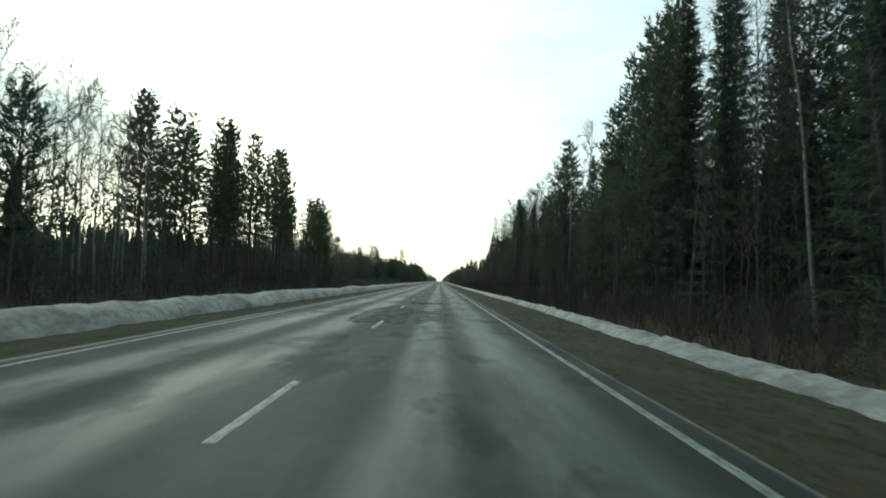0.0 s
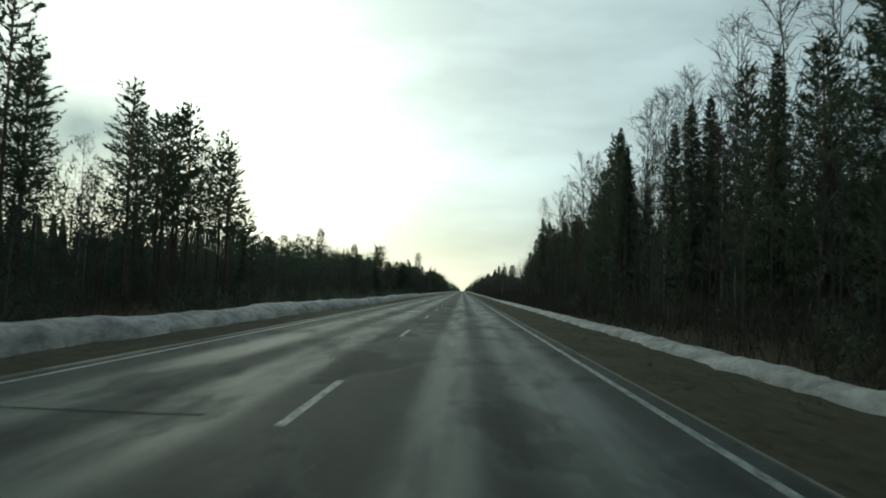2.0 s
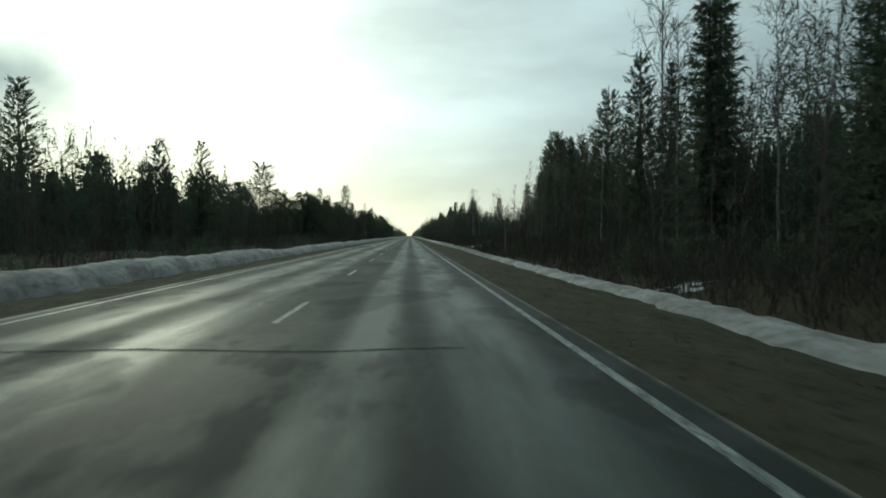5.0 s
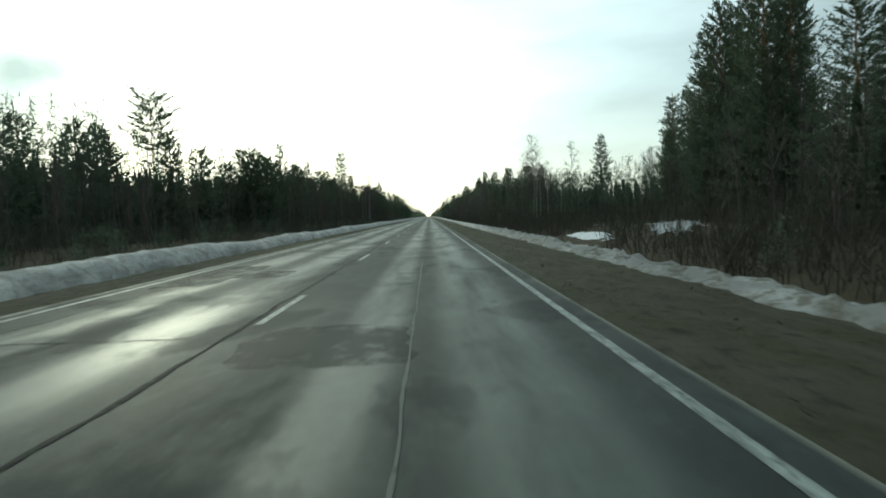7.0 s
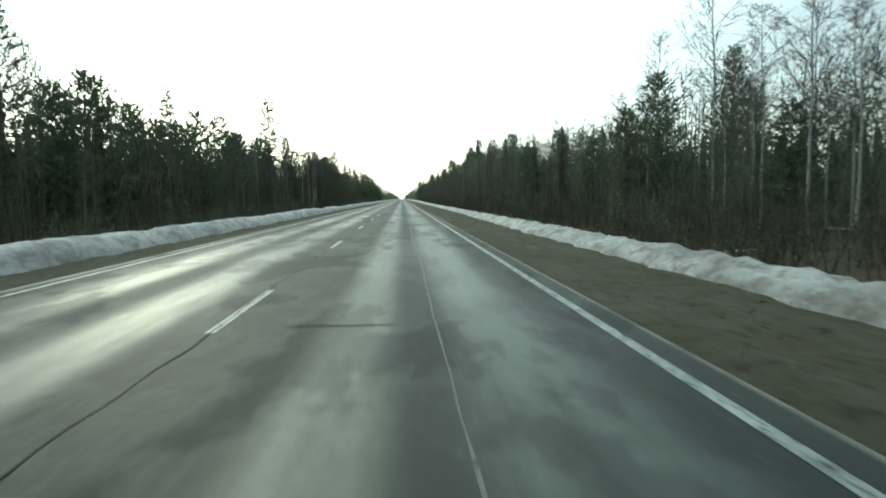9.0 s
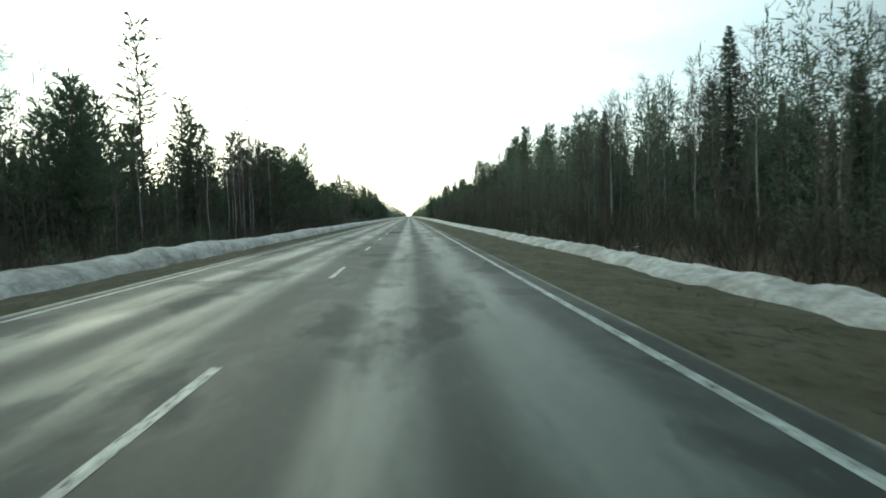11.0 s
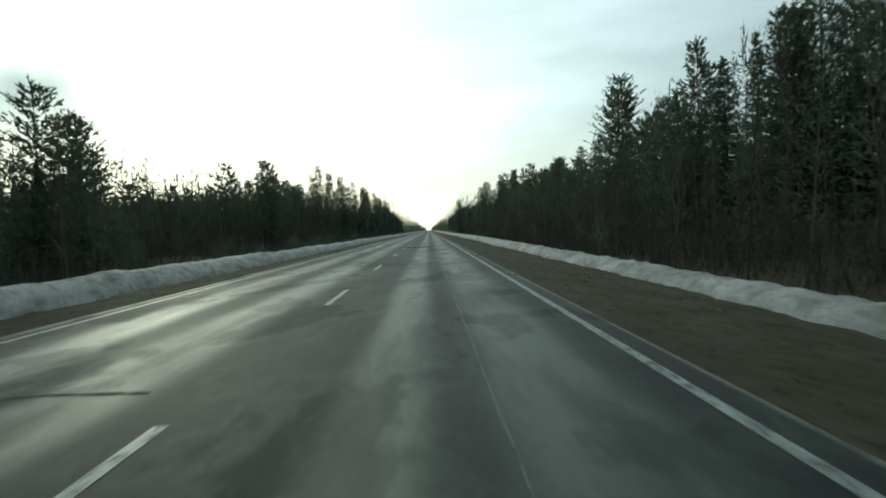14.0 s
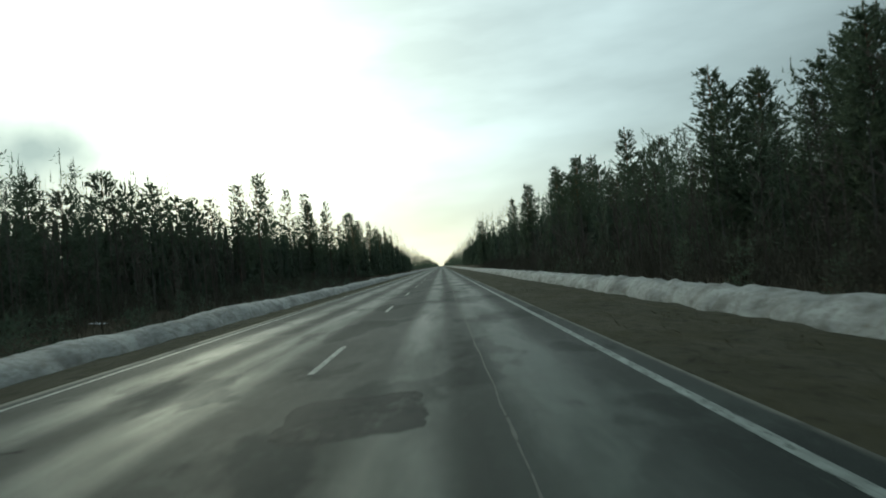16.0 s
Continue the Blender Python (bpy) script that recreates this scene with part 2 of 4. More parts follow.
def bark_material(name, low, high, upper=None, start=0.45, rings=0.0):
    mat, n = material(name)
    co = n.add("ShaderNodeTexCoord").outputs["Object"]
    grain = n.noise(n.stretch(co, (6.0, 6.0, 1.2)), 2.5, 6.0, 0.7)
    colour = n.mix(n.ramp(grain, 0.35, 0.7), low, high)
    if upper:
        height = n.math("DIVIDE", n.add("ShaderNodeSeparateXYZ", {0: co}).outputs[2], 15.0)
        colour = n.mix(n.ramp(height, start, start + 0.25), colour, upper)
    if rings:
        marks = n.ramp(n.noise(n.stretch(co, (1.5, 1.5, 7.0)), 2.0, 4.0, 0.7), 0.56, 0.66)
        colour = n.mix(n.math("MULTIPLY", marks, rings), colour, (0.03, 0.03, 0.03))
    finish(n, colour, 0.9, bump(n, grain, 0.6, 0.03), 0.2)
    return mat


def twig_material(name, low, high):
    mat, n = material(name)
    geo = n.add("ShaderNodeNewGeometry")
    finish(n, n.mix(geo.outputs["Random Per Island"], low, high), 0.85, None, 0.2)
    return mat


ASPHALT, PAINT = asphalt_material(), paint_material()
TAR = tar_material("crack_tar", (0.012, 0.012, 0.012), (0.035, 0.035, 0.033), 0.12)
SEAL = tar_material("pale_crack_filler", (0.065, 0.070, 0.060), (0.135, 0.14, 0.125), 0.3, 0.30)
VERGE, FLOOR = verge_material(), floor_material()
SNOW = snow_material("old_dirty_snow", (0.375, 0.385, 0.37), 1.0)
WOOD_SNOW = snow_material("snow_among_the_trees", (0.72, 0.74, 0.76), 0.25)
PINE_NEEDLES = needle_material("pine_needles", (0.078, 0.108, 0.074), (0.140, 0.168, 0.108))
SPRUCE_NEEDLES = needle_material("spruce_needles", (0.074, 0.104, 0.076), (0.132, 0.160, 0.108))
PINE_BARK = bark_material("pine_bark", (0.06, 0.05, 0.04), (0.15, 0.12, 0.10), (0.26, 0.13, 0.06))
SPRUCE_BARK = bark_material("spruce_bark", (0.05, 0.045, 0.04), (0.12, 0.10, 0.09))
ASPEN_BARK = bark_material("aspen_bark", (0.07, 0.07, 0.06), (0.17, 0.165, 0.15))
BIRCH_BARK = bark_material("birch_bark", (0.20, 0.20, 0.19), (0.40, 0.40, 0.38), None, 0.4, 0.85)
TWIGS = twig_material("bare_twigs", (0.06, 0.050, 0.044), (0.15, 0.125, 0.11))
GRASS = twig_material("dead_grass", (0.042, 0.040, 0.023), (0.125, 0.115, 0.072))
BRUSH = twig_material("brown_brush", (0.036, 0.034, 0.025), (0.095, 0.088, 0.066))


# ---- mesh helpers ----
def mesh_object(name, verts, faces, mat, parent=None, smooth=False):
    mesh = bpy.data.meshes.new(name)
    mesh.from_pydata(np.asarray(verts).tolist(), [], [tuple(f) for f in faces])
    mesh.materials.append(mat)
    if smooth:
        mesh.polygons.foreach_set("use_smooth", [True] * len(mesh.polygons))
    mesh.update()
    ob = new(name, mesh)
    ob.parent = parent
    return ob


class Heap:
    """Vertices and faces that grow into one mesh."""

    def __init__(self):
        self.verts, self.faces, self.count = [], [], 0

    def put(self, verts, faces):
        verts = np.asarray(verts, float).reshape(-1, 3)
        self.verts.append(verts)
        self.faces.extend((np.asarray(faces, int) + self.count).tolist())
        self.count += len(verts)

    def tube(self, points, radii, sides=5):
        points, radii = np.asarray(points, float), np.asarray(radii, float)
        ways = np.gradient(points, axis=0)
        ways /= np.linalg.norm(ways, axis=1, keepdims=True) + 1e-9
        helper = np.where(np.abs(ways[:, 2:3]) > 0.9, np.array([[1.0, 0, 0]]), np.array([[0, 0, 1.0]]))
        u = np.cross(ways, helper)
        u /= np.linalg.norm(u, axis=1, keepdims=True) + 1e-9
        v = np.cross(ways, u)
        a = np.arange(sides) * 2 * math.pi / sides
        ring = u[:, None] * np.cos(a)[None, :, None] + v[:, None] * np.sin(a)[None, :, None]
        verts = (points[:, None] + ring * radii[:, None, None]).reshape(-1, 3)
        faces = [(i * sides + j, i * sides + (j + 1) % sides, (i + 1) * sides + (j + 1) % sides, (i + 1) * sides + j)
                 for i in range(len(points) - 1) for j in range(sides)]
        self.put(verts, faces)

    def blades(self, roots, ways, lengths, widths, rng):
        """Thin triangles that point along ways."""
        ways = ways / (np.linalg.norm(ways, axis=1, keepdims=True) + 1e-9)
        side = np.cross(ways, rng.normal(size=ways.shape))
        side /= np.linalg.norm(side, axis=1, keepdims=True) + 1e-9
        side *= np.reshape(widths, (-1, 1)) / 2
        tips = roots + ways * np.reshape(lengths, (-1, 1))
        self.put(np.stack([roots - side, roots + side, tips], 1), np.arange(3 * len(roots)).reshape(-1, 3))

    def make(self, name, mat, parent=None, smooth=False):
        return mesh_object(name, np.concatenate(self.verts), self.faces, mat, parent, smooth)


def hills(x, y):
    """Small ups and downs of the forest floor."""
    return (np.sin(x * 0.31 + y * 0.11) + np.sin(y * 0.23 - x * 0.17 + 1.3) + np.sin(x * 0.07 - y * 0.05)) / 3


def ground_height(x, y):
    """The ground across the road: embankment, ditch, forest floor."""
    x = np.asarray(x, float)
    right = np.interp(x, [2.4, 4.2, 6.2, 8.0, 10.5, 14.0, 40.0], [-0.07, -0.16, -0.45, -0.80, -0.35, -0.05, 0.10])
    left = np.interp(-x, [6.0, 7.6, 10.0, 12.5, 16.0, 20.0, 45.0], [-0.07, -0.14, -0.45, -0.90, -0.35, -0.05, 0.10])
    base = np.where(x > -1.8, right, left)
    rough = np.clip((np.abs(x + 1.8) - 6.5) / 6.0, 0, 1)
    return base + 0.22 * rough * hills(x, y)


def strip(name, xs, ys, height, mat, smooth=True):
    """A sheet over the grid of xs and ys."""
    gx, gy = np.meshgrid(xs, ys)
    verts = np.stack([gx, gy, height(gx, gy)], -1).reshape(-1, 3)
    m = len(xs)
    i = np.arange(len(ys) - 1)[:, None] * m + np.arange(m - 1)[None, :]
    faces = np.stack([i, i + 1, i + m + 1, i + m], -1).reshape(-1, 4)
    return mesh_object(name, verts, faces, mat, None, smooth)


rng = np.random.default_rng(7)

# ---- the large structure ----
ys = np.concatenate([[-600, -200], np.arange(-60, 700, 4.0), np.arange(700, 1500, 40.0), [2000, 3200, 4600]])
xs = np.concatenate([[-3500, -1200, -400, -150, -80], np.arange(-60, -10, 2.5), [-10, -8.8, -7.7, -6.6, -6.0, -3, 0, 2.5, 3.3, 4.2, 5.2, 6.4, 7.4, 8.4, 9.5, 11],
                     np.arange(12.5, 60, 2.5), [80, 150, 400, 1200, 3500]])
ground = tagged(strip("ground", xs, ys, lambda x, y: np.where((x > ROAD_LEFT) & (x < ROAD_RIGHT), -0.10, ground_height(x, y)), FLOOR),
                "brown forest floor with needle litter and patches of old snow", "ground", kind="structure")

road_ys = np.concatenate([np.arange(-60, 700, 4.0), np.arange(700, 4300, 60.0)])
road = tagged(strip("road", np.array([ROAD_LEFT - 0.05, ROAD_LEFT, -4.0, CENTRE, 0.5, ROAD_RIGHT, ROAD_RIGHT + 0.05]), road_ys,
                    lambda x, y: np.where((x < ROAD_LEFT - 0.01) | (x > ROAD_RIGHT + 0.01), -0.12, 0.0), ASPHALT, False),
              "straight two-lane grey asphalt road with worn wheel tracks", "road", kind="structure")


def verge(name, x0, x1, label):
    xs = np.linspace(x0, x1, 10)
    ys = np.concatenate([np.arange(-40, 640, 0.7), np.arange(640, 4200, 30.0)])
    def height(x, y):
        n = 0.018 * np.sin(x * 7 + y * 2.3) + 0.016 * np.sin(x * 13 - y * 3.9) + 0.02 * np.sin(y * 1.1 + x * 3)
        edge = np.clip(np.minimum(np.abs(x - ROAD_RIGHT), np.abs(x - ROAD_LEFT)) / 0.5, 0, 1)
        return ground_height(x, y) + 0.062 + n * edge
    return tagged(strip(name, xs, ys, height, VERGE), label, "verge", kind="structure")


verge("verge_right", ROAD_RIGHT - 0.01, 6.2, "brown gravel verge with matted dead grass beside the road")
verge("verge_left", -9.2, ROAD_LEFT + 0.01, "narrow brown gravel verge between asphalt and snow")


# along the right bank: y, how far it lies out from its usual line, how much higher it is
SHIFT = ((-40, 20, 41, 60, 85, 150, 200, 232, 262, 300, 340, 390, 440, 482, 510), (-0.25, 0.0, 0.75, 0.65, 0.2, 0.0, 0.1, 0.25, 0.0, -0.3, 0.15, 0.5, 0.4, 0.35, 0.75),
         (-0.04, -0.04, -0.06, -0.04, -0.04, -0.04, -0.16, -0.14, 0.06, 0.12, 0.0, -0.04, 0.0, 0.14, 0.16))


def snow_bank(name, foot, crest, back, top, lumps, label):
    """A ridge of ploughed snow; lumps(y) sets how broken it is."""
    ys = np.concatenate([np.arange(-40, 600, 0.45), np.arange(600, 4200, 25.0)])
    us = np.linspace(0, 1, 15)
    verts = []
    for y in ys:
        wide = 0.30 * noise.noise(Vector((y * 0.11, foot, 0))) + 0.24 * noise.noise(Vector((y * 0.45, foot, 3))) + 0.16 * noise.noise(Vector((y * 1.15, foot, 6)))
        near = foot + (float(np.interp(y, SHIFT[0], SHIFT[1])) if foot > 0 else 0.0)
        high = (float(np.interp(y, SHIFT[0], SHIFT[2])) if foot > 0 else 0.0) + top * (1 + 0.55 * noise.noise(Vector((y * 0.07, foot, 9))) + 0.25 * noise.noise(Vector((y * 0.33, foot, 5))))
        rough = lumps(y)
        for u in us:
            x = foot + (near - foot) * (1 - u if y < 150 else 1) + wide * (1 - u) + (back - foot) * u
            k = (crest - foot) / (back - foot)
            s = u / k if u < k else (1 - u) / (1 - k)
            z = float(ground_height(x, y)) - 0.03
            z += (high - z) * (math.sin(min(1, s) * math.pi / 2) ** (0.75 if u < k else 1.1))
            p = Vector((x * 1.8, y * 1.3, z))
            z += s * rough * (0.16 * noise.noise(p) + 0.10 * noise.noise(p * 2.7)) + s * 0.05 * noise.noise(p * 4.1)
            x += s * rough * 0.12 * noise.noise(p * 1.7 + Vector((7, 0, 0)))
            verts.append((x, y, z - (0.08 if u in (0.0, 1.0) else 0)))
    m = len(us)
    i = np.arange(len(ys) - 1)[:, None] * m + np.arange(m - 1)[None, :]
    faces = np.stack([i, i + 1, i + m + 1, i + m], -1).reshape(-1, 4)
    if back < foot:
        faces = faces[:, ::-1]
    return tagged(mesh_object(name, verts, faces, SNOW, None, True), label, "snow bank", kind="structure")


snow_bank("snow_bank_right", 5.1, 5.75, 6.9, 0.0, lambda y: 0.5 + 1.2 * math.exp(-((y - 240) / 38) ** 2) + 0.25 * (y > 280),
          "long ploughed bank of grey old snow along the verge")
snow_bank("snow_bank_left", -8.25, -9.0, -10.6, 0.38, lambda y: 0.32, "smooth long bank of ploughed snow along the verge")

# ---- road markings ----
def ribbon(name, x, y0, y1, width, mat, z=0.004, step=2.0, wobble=0.0, seed=0):
    ys = np.linspace(y0, y1, max(2, int((y1 - y0) / step)))
    off = np.array([wobble * noise.noise(Vector((y * 0.9, seed, 0))) + wobble * 2 * noise.noise(Vector((y * 0.12, seed, 4))) for y in ys])
    half = np.full(len(ys), width / 2)
    if wobble:
        half *= np.array([0.45 + 1.5 * abs(noise.noise(Vector((y * 1.9, seed, 7)))) + 0.8 * abs(noise.noise(Vector((y * 0.5, seed, 11)))) for y in ys])
    verts = np.concatenate([np.stack([x + off - half, ys, np.full(len(ys), z)], 1), np.stack([x + off + half, ys, np.full(len(ys), z)], 1)])
    n = len(ys)
    faces = [(i, n + i, n + i + 1, i + 1) for i in range(n - 1)]
    return mesh_object(name, verts, faces, mat, road)


ribbon("edge_line", EDGE_RIGHT, -60, 2600, 0.105, PAINT)
ribbon("edge_line", EDGE_LEFT, -60, 2600, 0.105, PAINT)
DASH_STARTS = [-7.0, 5.1, 17.4, 30.2, 43.0, 54.9, 67.1, 79, 91, 102.7, 114.2, 126.8]
DASH_STARTS += [126.8 + i * 11.84 for i in range(1, 7)] + [209.7, 221.8, 234.0, 246.2, 258.4, 269.2, 281.1, 292.3]
DASH_STARTS += [292.3 + i * 11.5 for i in range(1, 7)] + [372.8, 384.2, 395.8, 407.4, 418.0, 428.5, 439.0, 449.7, 461.8, 474.0, 486.0, 497.0]
DASH_STARTS += [497 + i * 12.0 for i in range(1, 50)]
dash = ribbon("lane_dash", CENTRE, 0, 3.1, 0.105, PAINT, 0.004, 0.5)
for k, y in enumerate(DASH_STARTS):
    one = dash if k == 0 else dash.copy()
    if k:
        scene.collection.objects.link(one)
    one.location.y = y

# ---- cracks ----
def crack(y, x0, x1, width, mat, seed):
    """A jagged crack across the road."""
    xs = np.arange(x0, x1, 0.22)
    mid = y + np.array([0.22 * noise.noise(Vector((x * 0.5, seed, 1))) + 0.06 * noise.noise(Vector((x * 3, seed, 2))) for x in xs])
    half = width / 2 * (0.6 + np.array([abs(noise.noise(Vector((x * 1.7, seed, 8)))) * 1.6 for x in xs]))
    n = len(xs)
    verts = np.concatenate([np.stack([xs, mid - half, np.full(n, 0.005)], 1), np.stack([xs, mid + half, np.full(n, 0.005)], 1)])
    mesh_object("crack", verts, [(i, i + 1, n + i + 1, n + i) for i in range(n - 1)], mat, road)


CRACKS = [(14, -5.2, -2.0), (67.5, -4.8, -2.4), (84.5, -5.4, -1.9), (101.5, -0.8, 0.4), (101.5, -5.4, -3.3), (115.5, -4.6, -3.4), (114.6, -0.7, -0.2),
          (131.5, -3.4, -1.8), (205, -5.5, -2.0), (221.0, -5.4, -2.2), (238, -5.5, -2.8), (252.6, -4.6, 1.7), (268, -5.5, 1.2), (281.2, -1.1, 0.2),
          (297.2, -5.2, 0.3), (389.5, -0.7, 0.4), (389.0, -4.3, -2.6), (407.0, -4.4, -3.6), (420.6, -0.6, 0.2), (432.6, -4.7, -2.2),
          (449.4, -4.6, -2.4), (465.3, -5.0, -3.0), (494.0, -5.5, -3.6), (480, -3.2, -2.4), (330, -5.2, 1.0), (350, -4.8, -2.0), (160, -5.2, 0.8), (182, -5.0, -2.2)]
for k, (y, x0, x1) in enumerate(CRACKS):
    crack(y, x0, x1, 0.05 + 0.03 * (k % 3), TAR, k)
for k, (y0, y1, x) in enumerate([(205, 232, 0.12), (242, 262, 0.42), (264, 330, 0.40), (372, 405, 0.55), (408, 440, 0.5), (444, 520, 0.46)]):
    ribbon("crack", x, y0, y1, 0.026, SEAL, 0.005, 0.25, 0.02, k)
ribbon("crack", CENTRE - 0.16, 185, 246, 0.065, TAR, 0.006, 0.3, 0.06, 31)
ribbon("crack", CENTRE + 0.12, 76, 100, 0.018, TAR, 0.006, 0.3, 0.08, 32)
ribbon("crack", -4.9, 190, 245, 0.04, TAR, 0.006, 0.4, 0.10, 33)
ribbon("crack", CENTRE - 0.02, 258, 296, 0.02, TAR, 0.006, 0.3, 0.07, 34)
ribbon("crack", CENTRE + 0.04, 366, 430, 0.035, SEAL, 0.0035, 0.4, 0.015, 35)


# ---- patches and damp stains on the asphalt ----
def stain_material(name, low, high, rough):
    mat, n = material(name)
    at = n.add("ShaderNodeNewGeometry").outputs["Position"]
    left = n.ramp(n.noise(n.stretch(at, (1.2, 0.6, 1.0)), 1.6, 6.0, 0.65), 0.36, 0.50)
    speck = n.noise(at, 14.0, 6.0, 0.75)
    finish(n, n.mix(n.ramp(speck, 0.35, 0.65), low, high), rough, bump(n, speck, 0.4, 0.006), 0.25, cover=n.math("MULTIPLY", left, 0.62))
    return mat


def patch(x0, x1, y0, y1, mat, seed):
    """A rounded, uneven patch on the road, thinner at the rim."""
    spokes, verts, faces = 48, [], []
    for i, (grow, z) in enumerate(((0.0, 0.003), (0.7, 0.003), (1.0, 0.0015))):
        for j in range(spokes):
            a = j * 2 * math.pi / spokes
            c, q = math.cos(a), math.sin(a)
            reach = grow * (abs(c) ** 5 + abs(q) ** 5) ** -0.2 * (1 + 0.22 * noise.noise(Vector((c * 1.7, q * 1.7, seed))) + 0.10 * noise.noise(Vector((c * 6, q * 6, seed))))
            verts.append(((x0 + x1) / 2 + (x1 - x0) / 2 * reach * c, (y0 + y1) / 2 + (y1 - y0) / 2 * reach * q, z))
    for i in range(2):
        for j in range(spokes):
            k = (j + 1) % spokes
            faces.append((i * spokes + j, (i + 1) * spokes + j, (i + 1) * spokes + k, i * spokes + k))
    mesh_object("asphalt_patch", verts, faces, mat, road)


DARK_STAIN = stain_material("dark_damp_asphalt", (0.006, 0.0095, 0.0085), (0.017, 0.023, 0.020), 0.70)
PALE_STAIN = stain_material("pale_gritty_asphalt", (0.050, 0.054, 0.044), (0.090, 0.094, 0.078), 0.72)
for k, (x0, x1, y0, y1, mat) in enumerate([(-2.9, -1.0, 19.6, 31.0, DARK_STAIN), (-0.9, 0.15, 19.7, 28.5, PALE_STAIN), (-1.95, -0.5, 112.7, 115.2, DARK_STAIN),
                                           (-5.45, -4.1, 227.1, 233.2, DARK_STAIN), (-4.2, -3.0, 228.8, 230.6, DARK_STAIN), (-1.65, 0.1, 219.3, 221.4, DARK_STAIN),
                                           (-1.6, -0.7, 386.2, 388.0, PALE_STAIN), (-1.75, -0.85, 388.3, 390.6, DARK_STAIN), (-2.0, 0.1, 477.7, 479.3, DARK_STAIN),
                                           (-1.6, 0.3, 475.8, 477.5, PALE_STAIN), (-1.5, -0.2, 493.2, 495.0, DARK_STAIN), (-1.7, 0.1, 36.0, 38.6, DARK_STAIN)]):
    patch(x0, x1, y0, y1, mat, 3.7 * k)

# ---- trees ----
def trunk_line(r, height, lean=0.02):
    k = np.linspace(0, 1, 9)
    bend = np.cumsum(r.normal(0, lean, (9, 2)), axis=0) * height / 9
    return np.stack([bend[:, 0] - bend[0, 0], bend[:, 1] - bend[0, 1], k * height - 0.35 * (k == 0)], 1)


def along(line, z):
    return np.array([np.interp(z, line[:, 2], line[:, 0]), np.interp(z, line[:, 2], line[:, 1]), z])


def inner_boughs(heap, r, x, y, z, height, width, sides=7, rings=6):
    """The dark inside of a dense conifer: a rough ragged cone of old boughs round the stem."""
    k = np.linspace(0.06, 1, rings)
    radius = width * k[:, None] ** 0.7 * r.uniform(0.35, 1.45, (rings, sides))
    a = np.arange(sides)[None] * 6.283 / sides + r.uniform(0, 6.283) + r.normal(0, 0.25, (rings, sides))
    up = z + height * (1 - k[:, None]) + r.normal(0, 0.05 * height, (rings, sides)) * (k[:, None] > 0.05)
    verts = np.stack([x + radius * np.cos(a), y + radius * np.sin(a), up], -1).reshape(-1, 3)
    heap.put(verts, [(i * sides + j, i * sides + (j + 1) % sides, (i + 1) * sides + (j + 1) % sides, (i + 1) * sides + j)
                     for i in range(rings - 1) for j in range(sides)])


def needle_tufts(heap, r, twigs, ways, lengths, up, size=1.0):
    """Needles along twigs: at three places on each, fans of thin upturned blades."""
    n = len(twigs)
    at = np.array([0.35, 0.75, 1.0])
    each = np.array([3, 3, 4])
    s = np.repeat(at, each)
    m = len(s)
    roots = twigs[:, None] + ways[:, None] * (lengths[:, None] * s[None])[:, :, None]
    aim = ways[:, None] * 0.9 + r.normal(0, 0.50, (n, m, 3)) + np.array([0, 0, up])
    heap.blades(roots.reshape(-1, 3), aim.reshape(-1, 3), size * r.uniform(0.15, 0.30, n * m), size * r.uniform(0.048, 0.085, n * m), r)


